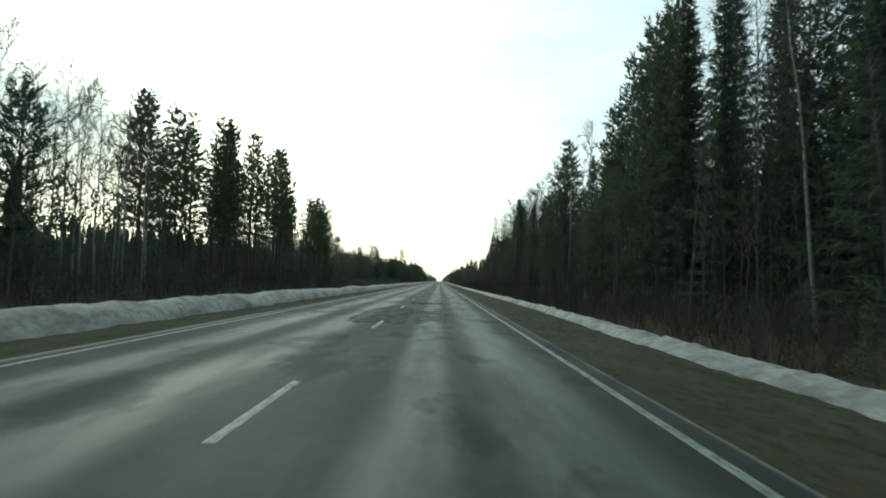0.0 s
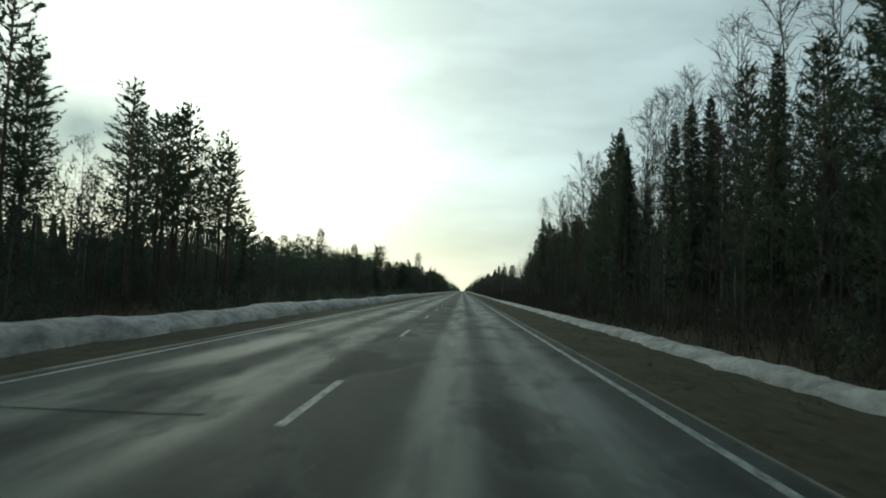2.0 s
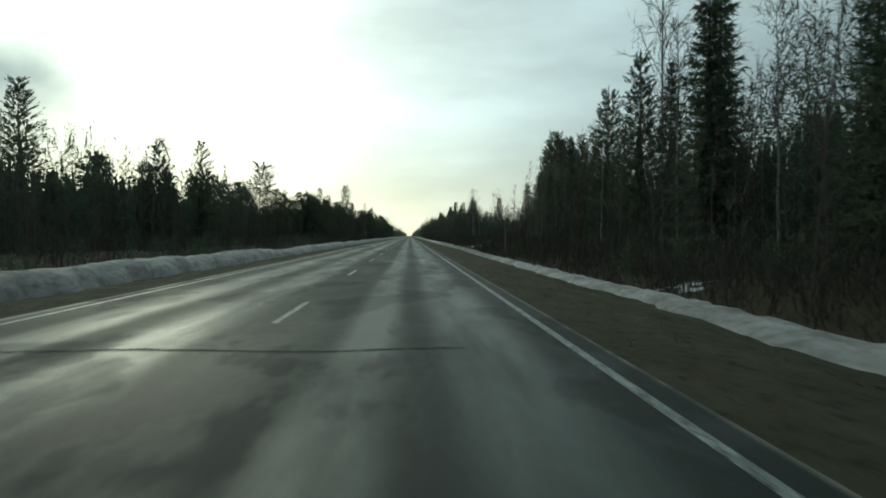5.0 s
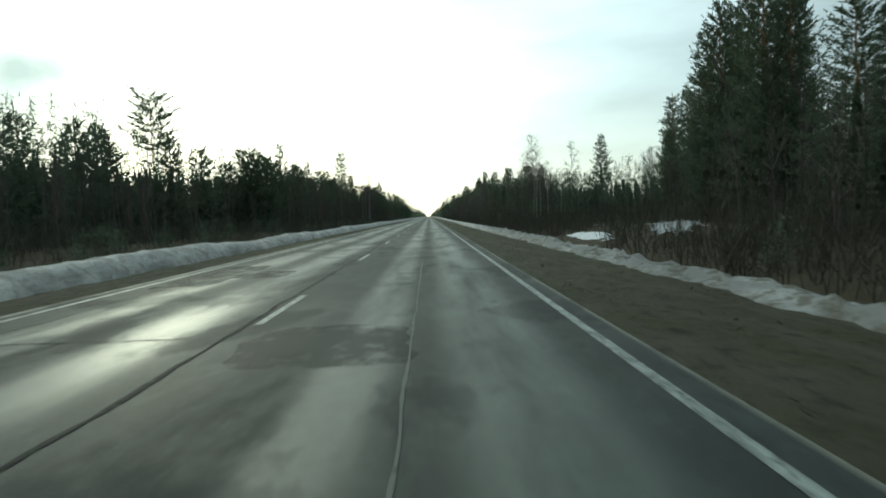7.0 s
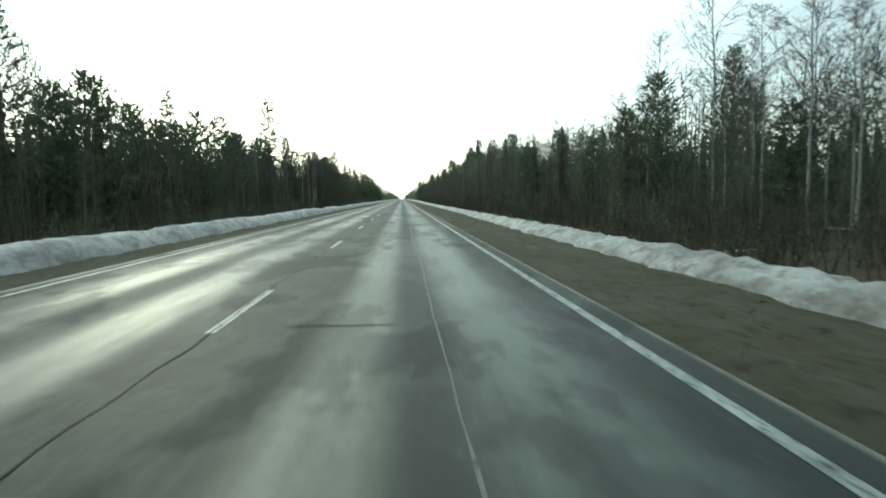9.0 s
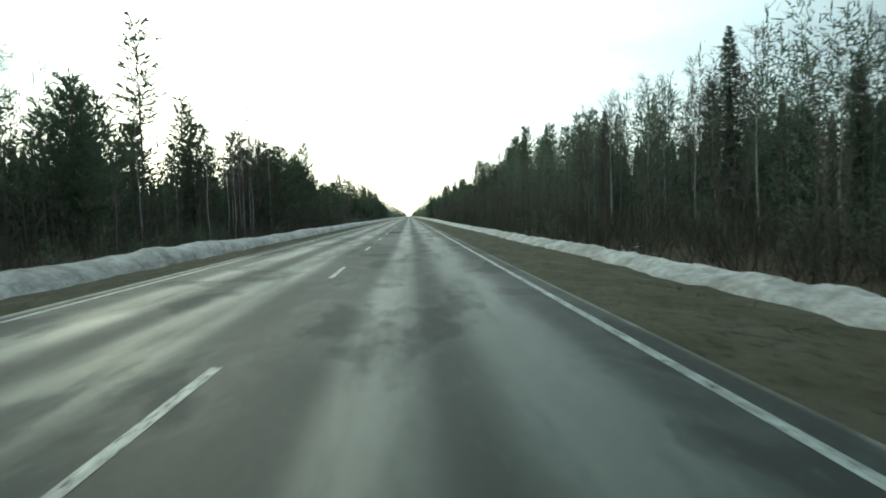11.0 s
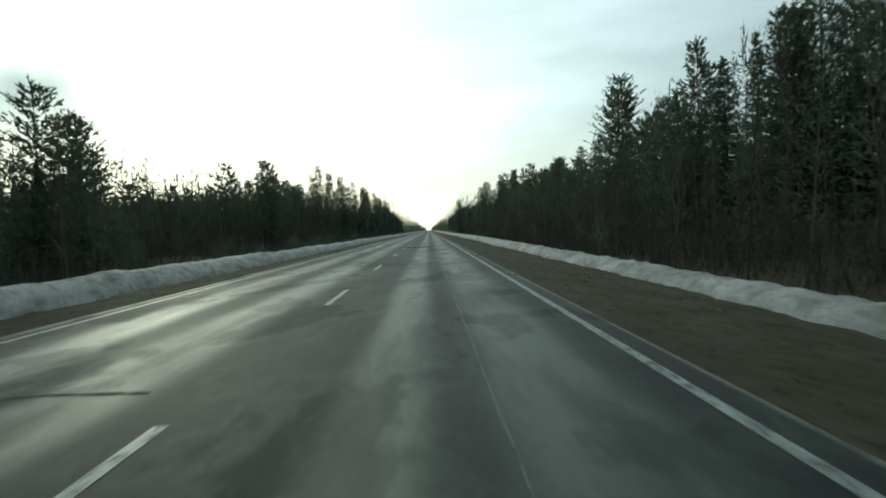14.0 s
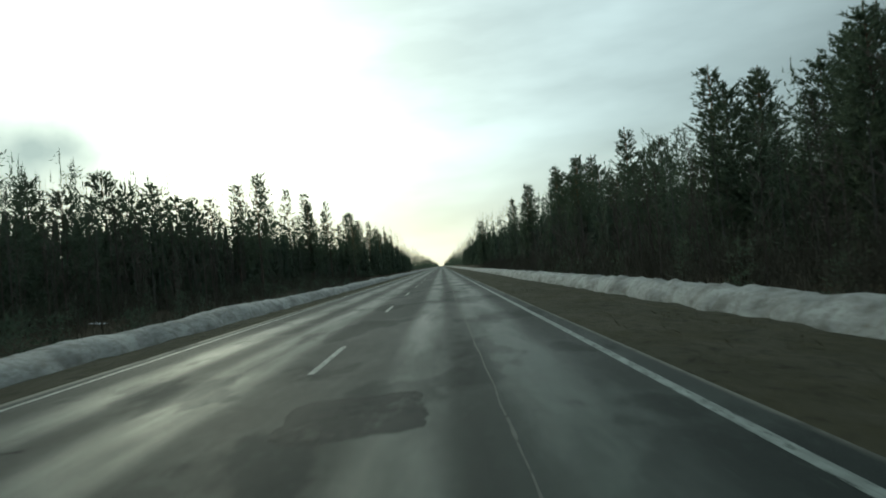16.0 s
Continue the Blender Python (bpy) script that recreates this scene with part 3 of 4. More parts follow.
def build_pine(r, height, start, spread, full, taper=0.9):
    """A Scots pine: bare stem below, whorls of limbs with upturned needle tufts above."""
    root = new("pine_tree")
    line = trunk_line(r, height)
    stem, needles = Heap(), Heap()
    stem.tube(line, 0.0085 * height * (1 - 0.92 * np.linspace(0, 1, 9)) + 0.008, 7)
    z = start * height
    for _ in range(int(16 * full)):                      # dead stubs under the crown
        h = r.uniform(0.35, 1.0) * z
        a = r.uniform(0, 6.283)
        p = along(line, h)
        way = np.array([math.cos(a), math.sin(a), r.uniform(-0.3, 0.2)])
        stem.tube([p, p + way * r.uniform(0.5, 1.6)], [0.016, 0.004], 3)
    while z < height * 0.95:
        u = (z / height - start) / (1 - start)
        reach = spread * (1 - u) ** taper * (0.62 + 0.38 * min(1, u / 0.22)) * r.uniform(0.70, 1.14) + 0.10
        for a in np.arange(6) * 1.047 + r.uniform(0, 6.283) + r.normal(0, 0.25, 6):
            if r.random() > 0.62 + 0.30 * full:
                continue
            long = reach * r.uniform(0.6, 1.18)
            rise = np.interp(u, [0, 0.35, 0.8, 1], [-0.12, 0.12, 0.50, 1.1]) + r.normal(0, 0.12)
            p0 = along(line, z + r.uniform(-0.22, 0.22))
            out = np.array([math.cos(a), math.sin(a), 0.0])
            k = np.array([0, 0.45, 1.0])
            limb = p0 + out * (k * long)[:, None] + np.array([0, 0, 1.0]) * (long * (rise * k + 0.25 * k ** 2))[:, None]
            stem.tube(limb[[0, 2]] if u > 0.25 else limb, [0.016, 0.004] if u > 0.25 else [0.028, 0.012, 0.004], 3)
            side = np.cross(out, [0, 0, 1.0])
            count = 3 + int(3.6 * long * full)
            s = np.append(r.uniform(0.18, 0.98, count - 1), 1.0)
            twigs = np.stack([np.interp(s, k, limb[:, i]) for i in range(3)], 1)
            ways = out * r.uniform(0.4, 0.9, count)[:, None] + side * (r.uniform(-1, 1, count) * (1.25 - s))[:, None] + np.array([0, 0, 1.0]) * (0.25 + 0.35 * u + r.normal(0, 0.15, count))[:, None]
            ways /= np.linalg.norm(ways, axis=1, keepdims=True)
            needle_tufts(needles, r, twigs, ways, r.uniform(0.35, 0.85, count) * min(1.15, 0.40 + 0.4 * long), 0.40)
        z += r.uniform(0.34, 0.48)
    top = np.linspace(0.90, 0.99, 26)                    # the leader
    roots = np.stack([along(line, h * height) for h in top])
    needles.blades(roots, r.normal(0, 0.42, (26, 3)) + [0, 0, 0.8], np.linspace(0.36, 0.18, 26), r.uniform(0.05, 0.08, 26), r)
    if full > 0.95 and start < 0.3:
        inner_boughs(needles, r, 0, 0, (start + 0.03) * height, (0.62 - start) * height, 0.24 * spread, 8, 16)
    stem.make("trunk", PINE_BARK, root, True)
    needles.make("crown", PINE_NEEDLES, root)
    return root


def build_spruce(r, height, base, narrow):
    """A spruce: a pointed cone of drooping boughs down to the ground."""
    root = new("spruce_tree")
    line = trunk_line(r, height, 0.008)
    stem, needles = Heap(), Heap()
    stem.tube(line, 0.009 * height * (1 - 0.93 * np.linspace(0, 1, 9)) + 0.008, 6)
    z = base * height
    while z < height * 0.99:
        u = z / height
        reach = narrow * height * (1 - u) ** 0.85 * r.uniform(0.85, 1.1) + 0.05
        for a in np.arange(6) * 1.047 + r.uniform(0, 6.283) + r.normal(0, 0.15, 6):
            long = reach * r.uniform(0.5, 1.18)
            p0 = along(line, z + r.uniform(-0.14, 0.14))
            out = np.array([math.cos(a), math.sin(a), 0.0])
            k = np.array([0, 0.5, 1.0])
            dip = np.interp(u, [0, 0.6, 1], [-0.45, -0.10, 0.9])
            limb = p0 + out * (k * long)[:, None] + np.array([0, 0, 1.0]) * (long * (dip * k + 0.26 * k ** 3))[:, None]
            stem.tube(limb[[0, 2]], [0.018, 0.004], 3)
            n = int(14 + 32 * long)
            s = r.uniform(0.08, 1.0, n) ** 0.8
            roots = np.stack([np.interp(s, k, limb[:, i]) for i in range(3)], 1)
            side = np.cross(out, [0, 0, 1.0]) * r.choice([-1, 1], n)[:, None]
            roots += side * (r.uniform(0, 0.32, n) * long * (1.15 - s))[:, None]
            ways = out * r.uniform(0.3, 0.9, n)[:, None] + side * r.uniform(0.1, 0.7, n)[:, None] + np.array([0, 0, -1]) * r.uniform(-0.3, 0.8, n)[:, None]
            needles.blades(roots, ways, r.uniform(0.20, 0.42, n) * min(1.0, 0.45 + 4 * (1 - u)), r.uniform(0.045, 0.08, n), r)
        z += 0.27 + 0.013 * height * (1 - u)
    needles.blades(np.stack([along(line, h * height) for h in np.linspace(0.94, 0.99, 12)]), r.normal(0, 0.35, (12, 3)) + [0, 0, 1.0], np.linspace(0.34, 0.18, 12), np.full(12, 0.06), r)
    inner_boughs(needles, r, 0, 0, base * height, height * (0.74 - base), narrow * height * 0.28, 7, 14)
    stem.make("trunk", SPRUCE_BARK, root, True)
    needles.make("crown", SPRUCE_NEEDLES, root)
    return root


def build_birch(r, height, start):
    """A leafless birch: pale stem, rising limbs, a haze of thin twigs."""
    root = new("bare_birch_tree")
    line = trunk_line(r, height, 0.035)
    stem, twigs = Heap(), Heap()
    stem.tube(line, 0.0058 * height * (1 - 0.93 * np.linspace(0, 1, 9)) + 0.006, 7)
    z = start * height
    while z < height * 0.98:
        u = (z / height - start) / (1 - start)
        a = r.uniform(0, 6.283)
        long = height * 0.20 * (1 - u) ** 0.7 * r.uniform(0.5, 1.2) + 0.3
        out = np.array([math.cos(a), math.sin(a), r.uniform(0.9, 1.7)])
        out /= np.linalg.norm(out)
        p0 = along(line, z)
        limb = np.array([p0, p0 + out * long * 0.5 + [0, 0, 0.03 * long], p0 + out * long + [0, 0, 0.14 * long]])
        twigs.tube(limb, [0.006 * long + 0.010, 0.009, 0.004], 3)
        m = int(4 + long * 2.2)
        s = r.uniform(0.2, 1.0, m)
        k = np.array([0, 0.5, 1.0])
        roots = np.stack([np.interp(s, k, limb[:, i]) for i in range(3)], 1)
        ways = out + r.normal(0, 0.5, (m, 3))
        lengths = r.uniform(0.5, 1.3, m) * (0.5 + 0.22 * long)
        twigs.blades(roots, ways, lengths, np.full(m, 0.030), r)
        unit = ways / np.linalg.norm(ways, axis=1, keepdims=True)
        t = r.uniform(0.15, 0.95, (m, 5))
        tip_roots = (roots[:, None] + unit[:, None] * (t * lengths[:, None])[:, :, None]).reshape(-1, 3)
        tip_ways = np.repeat(unit, 5, 0) + r.normal(0, 0.55, (m * 5, 3))
        twigs.blades(tip_roots, tip_ways, r.uniform(0.25, 0.7, m * 5), np.full(m * 5, 0.022), r)
        z += r.uniform(0.16, 0.42)
    stem.make("trunk", BIRCH_BARK, root, True)
    twigs.make("crown", TWIGS, root)
    return root


# each kind: builder, its true height, its looks
KINDS = {
    "P": [(build_pine, 16.0, (0.30, 2.2, 1.05, 0.95)), (build_pine, 15.0, (0.22, 2.1, 1.1, 1.0)), (build_pine, 17.0, (0.38, 2.3, 1.0, 0.85)), (build_pine, 14.0, (0.18, 2.1, 1.1, 0.95))],
    "Y": [(build_pine, 9.0, (0.10, 2.5, 1.3, 0.95)), (build_pine, 8.0, (0.06, 2.3, 1.3, 1.0)), (build_pine, 10.0, (0.12, 2.7, 1.25, 0.90))],
    "S": [(build_spruce, 15.0, (0.06, 0.135)), (build_spruce, 13.0, (0.05, 0.145)), (build_spruce, 16.0, (0.08, 0.12))],
    "B": [(build_birch, 17.0, (0.35,)), (build_birch, 15.0, (0.30,)), (build_birch, 12.0, (0.25,)), (build_birch, 18.0, (0.42,))],
    "L": [(build_pine, 15.0, (0.38, 1.9, 0.95, 0.90)), (build_pine, 16.0, (0.44, 1.8, 0.90, 0.80)), (build_pine, 14.5, (0.32, 1.9, 0.90, 0.95)), (build_pine, 15.5, (0.40, 1.8, 0.95, 0.85))],
    "E": [(build_pine, 14.0, (0.12, 2.3, 1.35, 0.95)), (build_pine, 15.0, (0.20, 2.2, 1.3, 1.0)), (build_pine, 13.0, (0.10, 2.2, 1.4, 0.90))],
    "W": [(build_pine, 17.0, (0.62, 3.2, 2.0, 0.35))],
    "T": [(build_pine, 18.0, (0.52, 2.1, 1.4, 0.40))],
    "D": [(build_pine, 17.0, (0.05, 3.3, 1.6, 0.80)), (build_pine, 16.0, (0.04, 3.1, 1.6, 0.85))],
    "O": [(build_pine, 13.0, (0.15, 2.9, 1.5, 0.62))],
}
LABELS = {
    "P": ("tall pine with a bare stem and ragged dark green crown", "pine tree", "pines along the road"),
    "Y": ("young bushy pine with dark green needles down to the ground", "pine tree", "young pines along the road"),
    "S": ("narrow dark green spruce with boughs down to the undergrowth", "spruce tree", "spruces along the road"),
    "B": ("leafless birch with a pale stem and fine brown twigs", "birch tree", "birches along the road"),
    "W": ("lone tall pine with a spreading crown above young trees", "pine tree", "pines along the road"),
    "L": ("slender pine with a bare stem and an open upturned crown", "pine tree", "pines along the road"),
    "E": ("dense pointed pine with dark green boughs above the undergrowth", "pine tree", "pines along the road"),
    "T": ("tall slender pine with an open crown above the wood", "pine tree", "pines along the road"),
    "O": ("old pine with a broad rounded dark green crown", "pine tree", "pines along the road"),
    "D": ("broad dense pine with dark boughs nearly down to the ground", "pine tree", "pines along the road"),
}
made = {}


def plant(kind, x, y, height):
    """One tree with its foot on the ground; the first of a look is built, the rest are copies."""
    if kind == "P" and height < 11.5 and x < 0:
        kind = "Y"
    if kind == "P" and x < 0 and y < 120:
        kind = "L"
    if kind == "P" and x > 0:
        kind = "E"
    variant = int(rng.integers(len(KINDS[kind])))
    build, true_height, looks = KINDS[kind][variant]
    s = 1.01 * height / true_height
    wide = s * (1 if s > 0.9 else s ** -0.35) * rng.uniform(0.9, 1.1)
    m = pose(x, y, float(ground_height(x, y)) - 0.05, 0, 0, rng.uniform(0, 360)) @ Matrix.Diagonal((wide, wide, s, 1))
    if (kind, variant) in made:
        first = made[kind, variant]
        return copy_thing(first, m @ Matrix.Diagonal((*[1 / c for c in first.scale], 1)))
    tree = build(np.random.default_rng(100 + 10 * ord(kind) + variant), true_height, *looks)
    tree.matrix_basis = m
    made[kind, variant] = tree
    label, category, group = LABELS[kind]
    return tagged(tree, label, category, group)


def stand(*trees):
    for kind, x, y, height in trees:
        plant(kind, x, y, height)


# right side, 26 to 102 m along the road: kind, x, y, height
stand(("S", 15.9, 25.5, 16.9), ("B", 13.6, 40.0, 16.0), ("B", 15.8, 34.2, 17.9), ("B", 15.6, 37.8, 17.7), ("P", 14.3, 41.7, 19.8), ("P", 15.2, 48.2, 21.2),
      ("P", 14.4, 55.1, 13.8), ("P", 14.9, 58.3, 14.2), ("P", 14.7, 60.1, 13.9), ("P", 15.3, 63.7, 13.5), ("S", 15.0, 68.5, 14.3), ("B", 15.3, 71.6, 18.3),
      ("B", 14.5, 77.1, 16.7), ("P", 15.9, 77.1, 12.4), ("P", 14.8, 81.7, 17.1), ("P", 15.2, 83.9, 19.4), ("B", 15.2, 89.5, 14.2), ("P", 14.8, 89.5, 12.5),
      ("P", 14.5, 93.8, 11.3), ("S", 15.2, 94.8, 13.5), ("B", 15.8, 95.7, 18.5), ("P", 15.4, 99.1, 14.5), ("B", 15.4, 100.5, 17.7), ("B", 15.3, 102.2, 14.0))
# right side, 103 to 150 m along the road: kind, x, y, height
stand(("P", 15.3, 103.2, 12.0), ("S", 14.1, 104.4, 13.7), ("S", 15.9, 106.0, 14.6), ("B", 14.6, 106.4, 16.2), ("B", 15.4, 109.5, 17.5), ("S", 14.6, 109.5, 13.7),
      ("B", 14.7, 111.9, 16.7), ("B", 15.3, 113.9, 16.8), ("B", 15.5, 119.8, 17.7), ("S", 15.6, 120.1, 10.9), ("B", 15.7, 121.5, 12.8), ("S", 14.1, 121.6, 14.5),
      ("P", 14.8, 123.1, 11.5), ("B", 14.6, 123.9, 13.5), ("S", 14.8, 124.4, 14.3), ("S", 16.0, 129.8, 15.4), ("P", 14.8, 134.8, 15.0), ("P", 15.2, 137.2, 13.2),
      ("B", 15.6, 141.6, 15.6), ("B", 15.6, 143.3, 18.1), ("B", 15.5, 145.7, 16.9), ("S", 15.9, 146.7, 14.0), ("B", 15.0, 149.7, 19.4), ("P", 14.5, 149.8, 11.7))
# right side, 154 to 299 m along the road: kind, x, y, height
stand(("P", 15.6, 153.5, 11.3), ("B", 15.1, 155.3, 13.2), ("P", 15.3, 156.7, 11.6), ("P", 15.6, 158.3, 9.7), ("S", 14.5, 160.6, 11.7), ("B", 15.7, 162.4, 17.9),
      ("B", 15.3, 164.3, 14.2), ("P", 15.7, 168.7, 12.9), ("B", 15.0, 170.5, 17.7), ("P", 14.5, 171.1, 12.2), ("B", 15.5, 193.8, 19.5), ("P", 15.0, 203.3, 12.4),
      ("B", 15.8, 216.5, 8.8), ("Y", 14.5, 217.1, 6.8), ("B", 14.3, 218.0, 9.1), ("S", 14.6, 222.3, 8.0), ("B", 15.9, 223.7, 10.8), ("B", 14.9, 227.9, 7.9),
      ("P", 26.0, 284.5, 13.0), ("P", 28.0, 290.7, 11.3), ("B", 13.5, 293.9, 6.8), ("B", 13.5, 296.3, 9.6), ("P", 30.0, 297.0, 10.9), ("Y", 14.5, 299.2, 4.9))
# right side, 300 to 365 m along the road: kind, x, y, height
stand(("B", 13.7, 299.7, 8.3), ("B", 14.5, 305.5, 11.6), ("B", 20.0, 306.5, 10.7), ("B", 32.0, 310.7, 9.7), ("Y", 14.7, 312.8, 7.9), ("B", 14.8, 313.1, 10.2),
      ("Y", 13.6, 315.0, 6.5), ("B", 14.9, 315.8, 6.7), ("B", 38.0, 316.6, 10.3), ("B", 35.0, 318.8, 10.6), ("B", 14.9, 319.0, 7.1), ("B", 14.9, 320.8, 8.0),
      ("Y", 13.3, 321.8, 5.4), ("B", 40.0, 321.8, 11.0), ("B", 36.0, 323.4, 10.3), ("B", 13.7, 325.8, 6.0), ("B", 38.0, 331.4, 10.2), ("B", 15.0, 335.2, 6.7),
      ("D", 32.5, 340, 15.5), ("B", 44.0, 340.9, 10.3), ("S", 13.4, 342.3, 6.6), ("Y", 13.3, 346.2, 6.9), ("S", 14.2, 353.4, 7.0), ("S", 13.9, 364.6, 8.8))
# right side, 387 to 457 m along the road: kind, x, y, height
stand(("B", 14.0, 386.8, 6.3), ("Y", 16.0, 390.0, 6.4), ("B", 16.0, 390.7, 6.8), ("B", 16.0, 392.4, 6.6), ("B", 16.0, 394.4, 7.0), ("S", 20.0, 405.4, 9.6),
      ("P", 20.0, 415.4, 11.3), ("P", 20.0, 421.3, 12.1), ("P", 18.0, 423.6, 10.6), ("P", 18.0, 425.5, 10.8),
      ("P", 18.0, 427.6, 11.5), ("P", 18.0, 441.3, 12.6), ("S", 22.0, 443.5, 14.7), ("P", 18.0, 443.7, 12.7), ("P", 18.0, 447.9, 14.1), ("P", 18.0, 450.6, 14.1),
      ("S", 20.0, 452.1, 15.6), ("P", 18.0, 452.9, 12.8), ("P", 14.6, 454.1, 9.8), ("P", 15.3, 455.0, 10.1), ("P", 18.0, 455.0, 12.9), ("P", 18.0, 457.4, 13.2))
# right side, 460 to 521 m along the road: kind, x, y, height
stand(("S", 14.9, 460.5, 9.3), ("S", 18.0, 463.5, 11.2), ("P", 14.9, 463.7, 11.2), ("Y", 14.3, 465.1, 8.3), ("P", 18.0, 469.3, 11.0), ("Y", 14.9, 471.0, 8.5),
      ("Y", 15.8, 474.9, 8.7), ("P", 18.0, 475.2, 10.6), ("P", 18.0, 477.9, 10.4), ("O", 15.2, 479.1, 12.1), ("Y", 15.3, 488.0, 7.2), ("Y", 14.5, 492.2, 7.6),
      ("Y", 15.0, 495.5, 6.5), ("Y", 14.7, 497.0, 6.6), ("Y", 14.6, 501.4, 8.4), ("Y", 15.0, 503.3, 8.7), ("Y", 14.8, 505.5, 8.3), ("Y", 15.9, 507.4, 8.6),
      ("Y", 14.5, 509.8, 8.4), ("Y", 15.9, 511.5, 8.9), ("Y", 15.9, 513.0, 8.5), ("Y", 15.8, 514.8, 8.2), ("Y", 15.6, 519.6, 8.8), ("Y", 14.6, 521.3, 9.0))
# right side, 534 to 636 m along the road: kind, x, y, height
stand(("Y", 15.7, 534.5, 8.6), ("Y", 15.6, 537.4, 8.3), ("Y", 15.8, 541.2, 7.9), ("Y", 15.2, 544.2, 7.2), ("P", 20.0, 582.2, 14.2), ("P", 14.9, 594.7, 12.7),
      ("P", 20.0, 599.7, 15.1), ("P", 15.4, 624.4, 13.4), ("P", 9.5, 636.3, 10.8))
# left side, 30 to 88 m along the road: kind, x, y, height
stand(("B", -20.1, 30.5, 12.6), ("P", -20.1, 31.9, 10.4), ("B", -20.0, 32.9, 11.3), ("B", -20.0, 37.8, 11.9), ("B", -20.2, 39.8, 12.2), ("B", -20.8, 43.2, 11.3),
      ("P", -25.0, 55.8, 16.2), ("P", -21.0, 56.8, 13.3), ("P", -20.1, 59.7, 13.6), ("P", -24.0, 59.9, 16.4), ("P", -19.6, 61.4, 13.3), ("P", -28.0, 64.5, 18.5),
      ("P", -24.0, 64.6, 16.8), ("P", -20.9, 65.9, 16.1), ("S", -21.2, 66.9, 16.5), ("P", -22.0, 67.6, 17.1), ("P", -19.8, 69.8, 15.9), ("P", -19.7, 71.7, 16.2),
      ("P", -21.5, 76.4, 14.6), ("P", -20.2, 78.2, 15.4), ("P", -19.7, 79.7, 16.1), ("P", -20.2, 83.8, 17.1), ("P", -20.3, 85.5, 17.2), ("P", -21.2, 87.8, 17.1))
# left side, 90 to 249 m along the road: kind, x, y, height
stand(("P", -20.8, 90.5, 15.4), ("P", -21.3, 92.6, 13.0), ("P", -19.5, 99.3, 13.2), ("P", -20, 104.2, 12.8), ("P", -19.2, 107.2, 14.3), ("P", -20.2, 116, 14.1),
      ("Y", -21.0, 124.9, 8.8), ("Y", -30.5, 148.4, 8.7), ("P", -30.2, 150.6, 9.5), ("Y", -30.0, 153.2, 8.8), ("Y", -29.8, 157.1, 8.2), ("Y", -29.7, 162.4, 8.5),
      ("Y", -30.0, 163.8, 8.9), ("Y", -30.1, 166.9, 8.1), ("Y", -29.4, 171.7, 7.3), ("P", -30.7, 175.4, 9.7), ("Y", -29.8, 177.1, 9.2), ("Y", -30.8, 185.9, 7.6),
      ("P", -29.8, 189.5, 11.1), ("Y", -29.3, 197.9, 8.9), ("D", -31.7, 210.1, 14.2), ("D", -35, 204, 12.7), ("Y", -29.0, 218.7, 9.2), ("P", -29.7, 247.6, 9.6), ("P", -29.6, 249.4, 9.5))
# left side, 254 to 332 m along the road: kind, x, y, height
stand(("P", -30.0, 254.0, 10.6), ("P", -30.8, 262.7, 11.4), ("P", -30.5, 266.1, 10.1), ("P", -29.8, 272.8, 10.8), ("P", -29.2, 276.8, 10.2), ("P", -30.6, 278.7, 11.0),
      ("P", -24.5, 280.4, 10.2), ("W", -28, 285, 14.6), ("P", -24.8, 290.9, 10.1), ("P", -21.8, 299.8, 10.7), ("Y", -24.8, 299.9, 9.0), ("P", -21.3, 301.1, 10.4),
      ("P", -24.0, 302.9, 10.7), ("P", -21.1, 305.3, 10.1), ("P", -21.7, 306.6, 10.3), ("P", -20.8, 308.7, 9.4), ("P", -20.5, 311.4, 12.3), ("Y", -20.1, 316.1, 8.8),
      ("Y", -20.7, 317.9, 8.7), ("P", -20.3, 320.9, 10.1), ("P", -20.3, 322.5, 10.3), ("B", -21.7, 329.3, 11.6), ("Y", -20.8, 329.4, 8.8), ("P", -21.5, 331.5, 9.9))
# left side, 332 to 428 m along the road: kind, x, y, height
stand(("B", -20.3, 331.5, 8.9), ("Y", -20.7, 334.7, 8.8), ("Y", -21.8, 338.2, 8.5), ("Y", -20.9, 340.3, 8.9), ("P", -22.0, 342.0, 12.5), ("Y", -20.8, 343.6, 9.2),
      ("P", -20.7, 346.9, 11.1), ("P", -20.8, 354.9, 11.3), ("P", -20.1, 359.9, 9.7), ("P", -21.8, 362.5, 10.7), ("T", -22.5, 394.5, 18.8), ("P", -20.6, 399.5, 13.3),
      ("P", -20.8, 401.5, 12.9), ("B", -16.3, 402.1, 8.7), ("B", -16.5, 407.8, 13.4), ("B", -16.7, 410.1, 10.4), ("Y", -16.3, 410.9, 7.6), ("B", -17.4, 415.4, 10.9),
      ("B", -17.8, 417.0, 11.4), ("P", -17.5, 418.7, 9.9), ("P", -17.9, 421.4, 11.4), ("Y", -17.0, 423.1, 8.7), ("P", -16.4, 424.8, 10.9), ("P", -16.4, 428.1, 9.6))
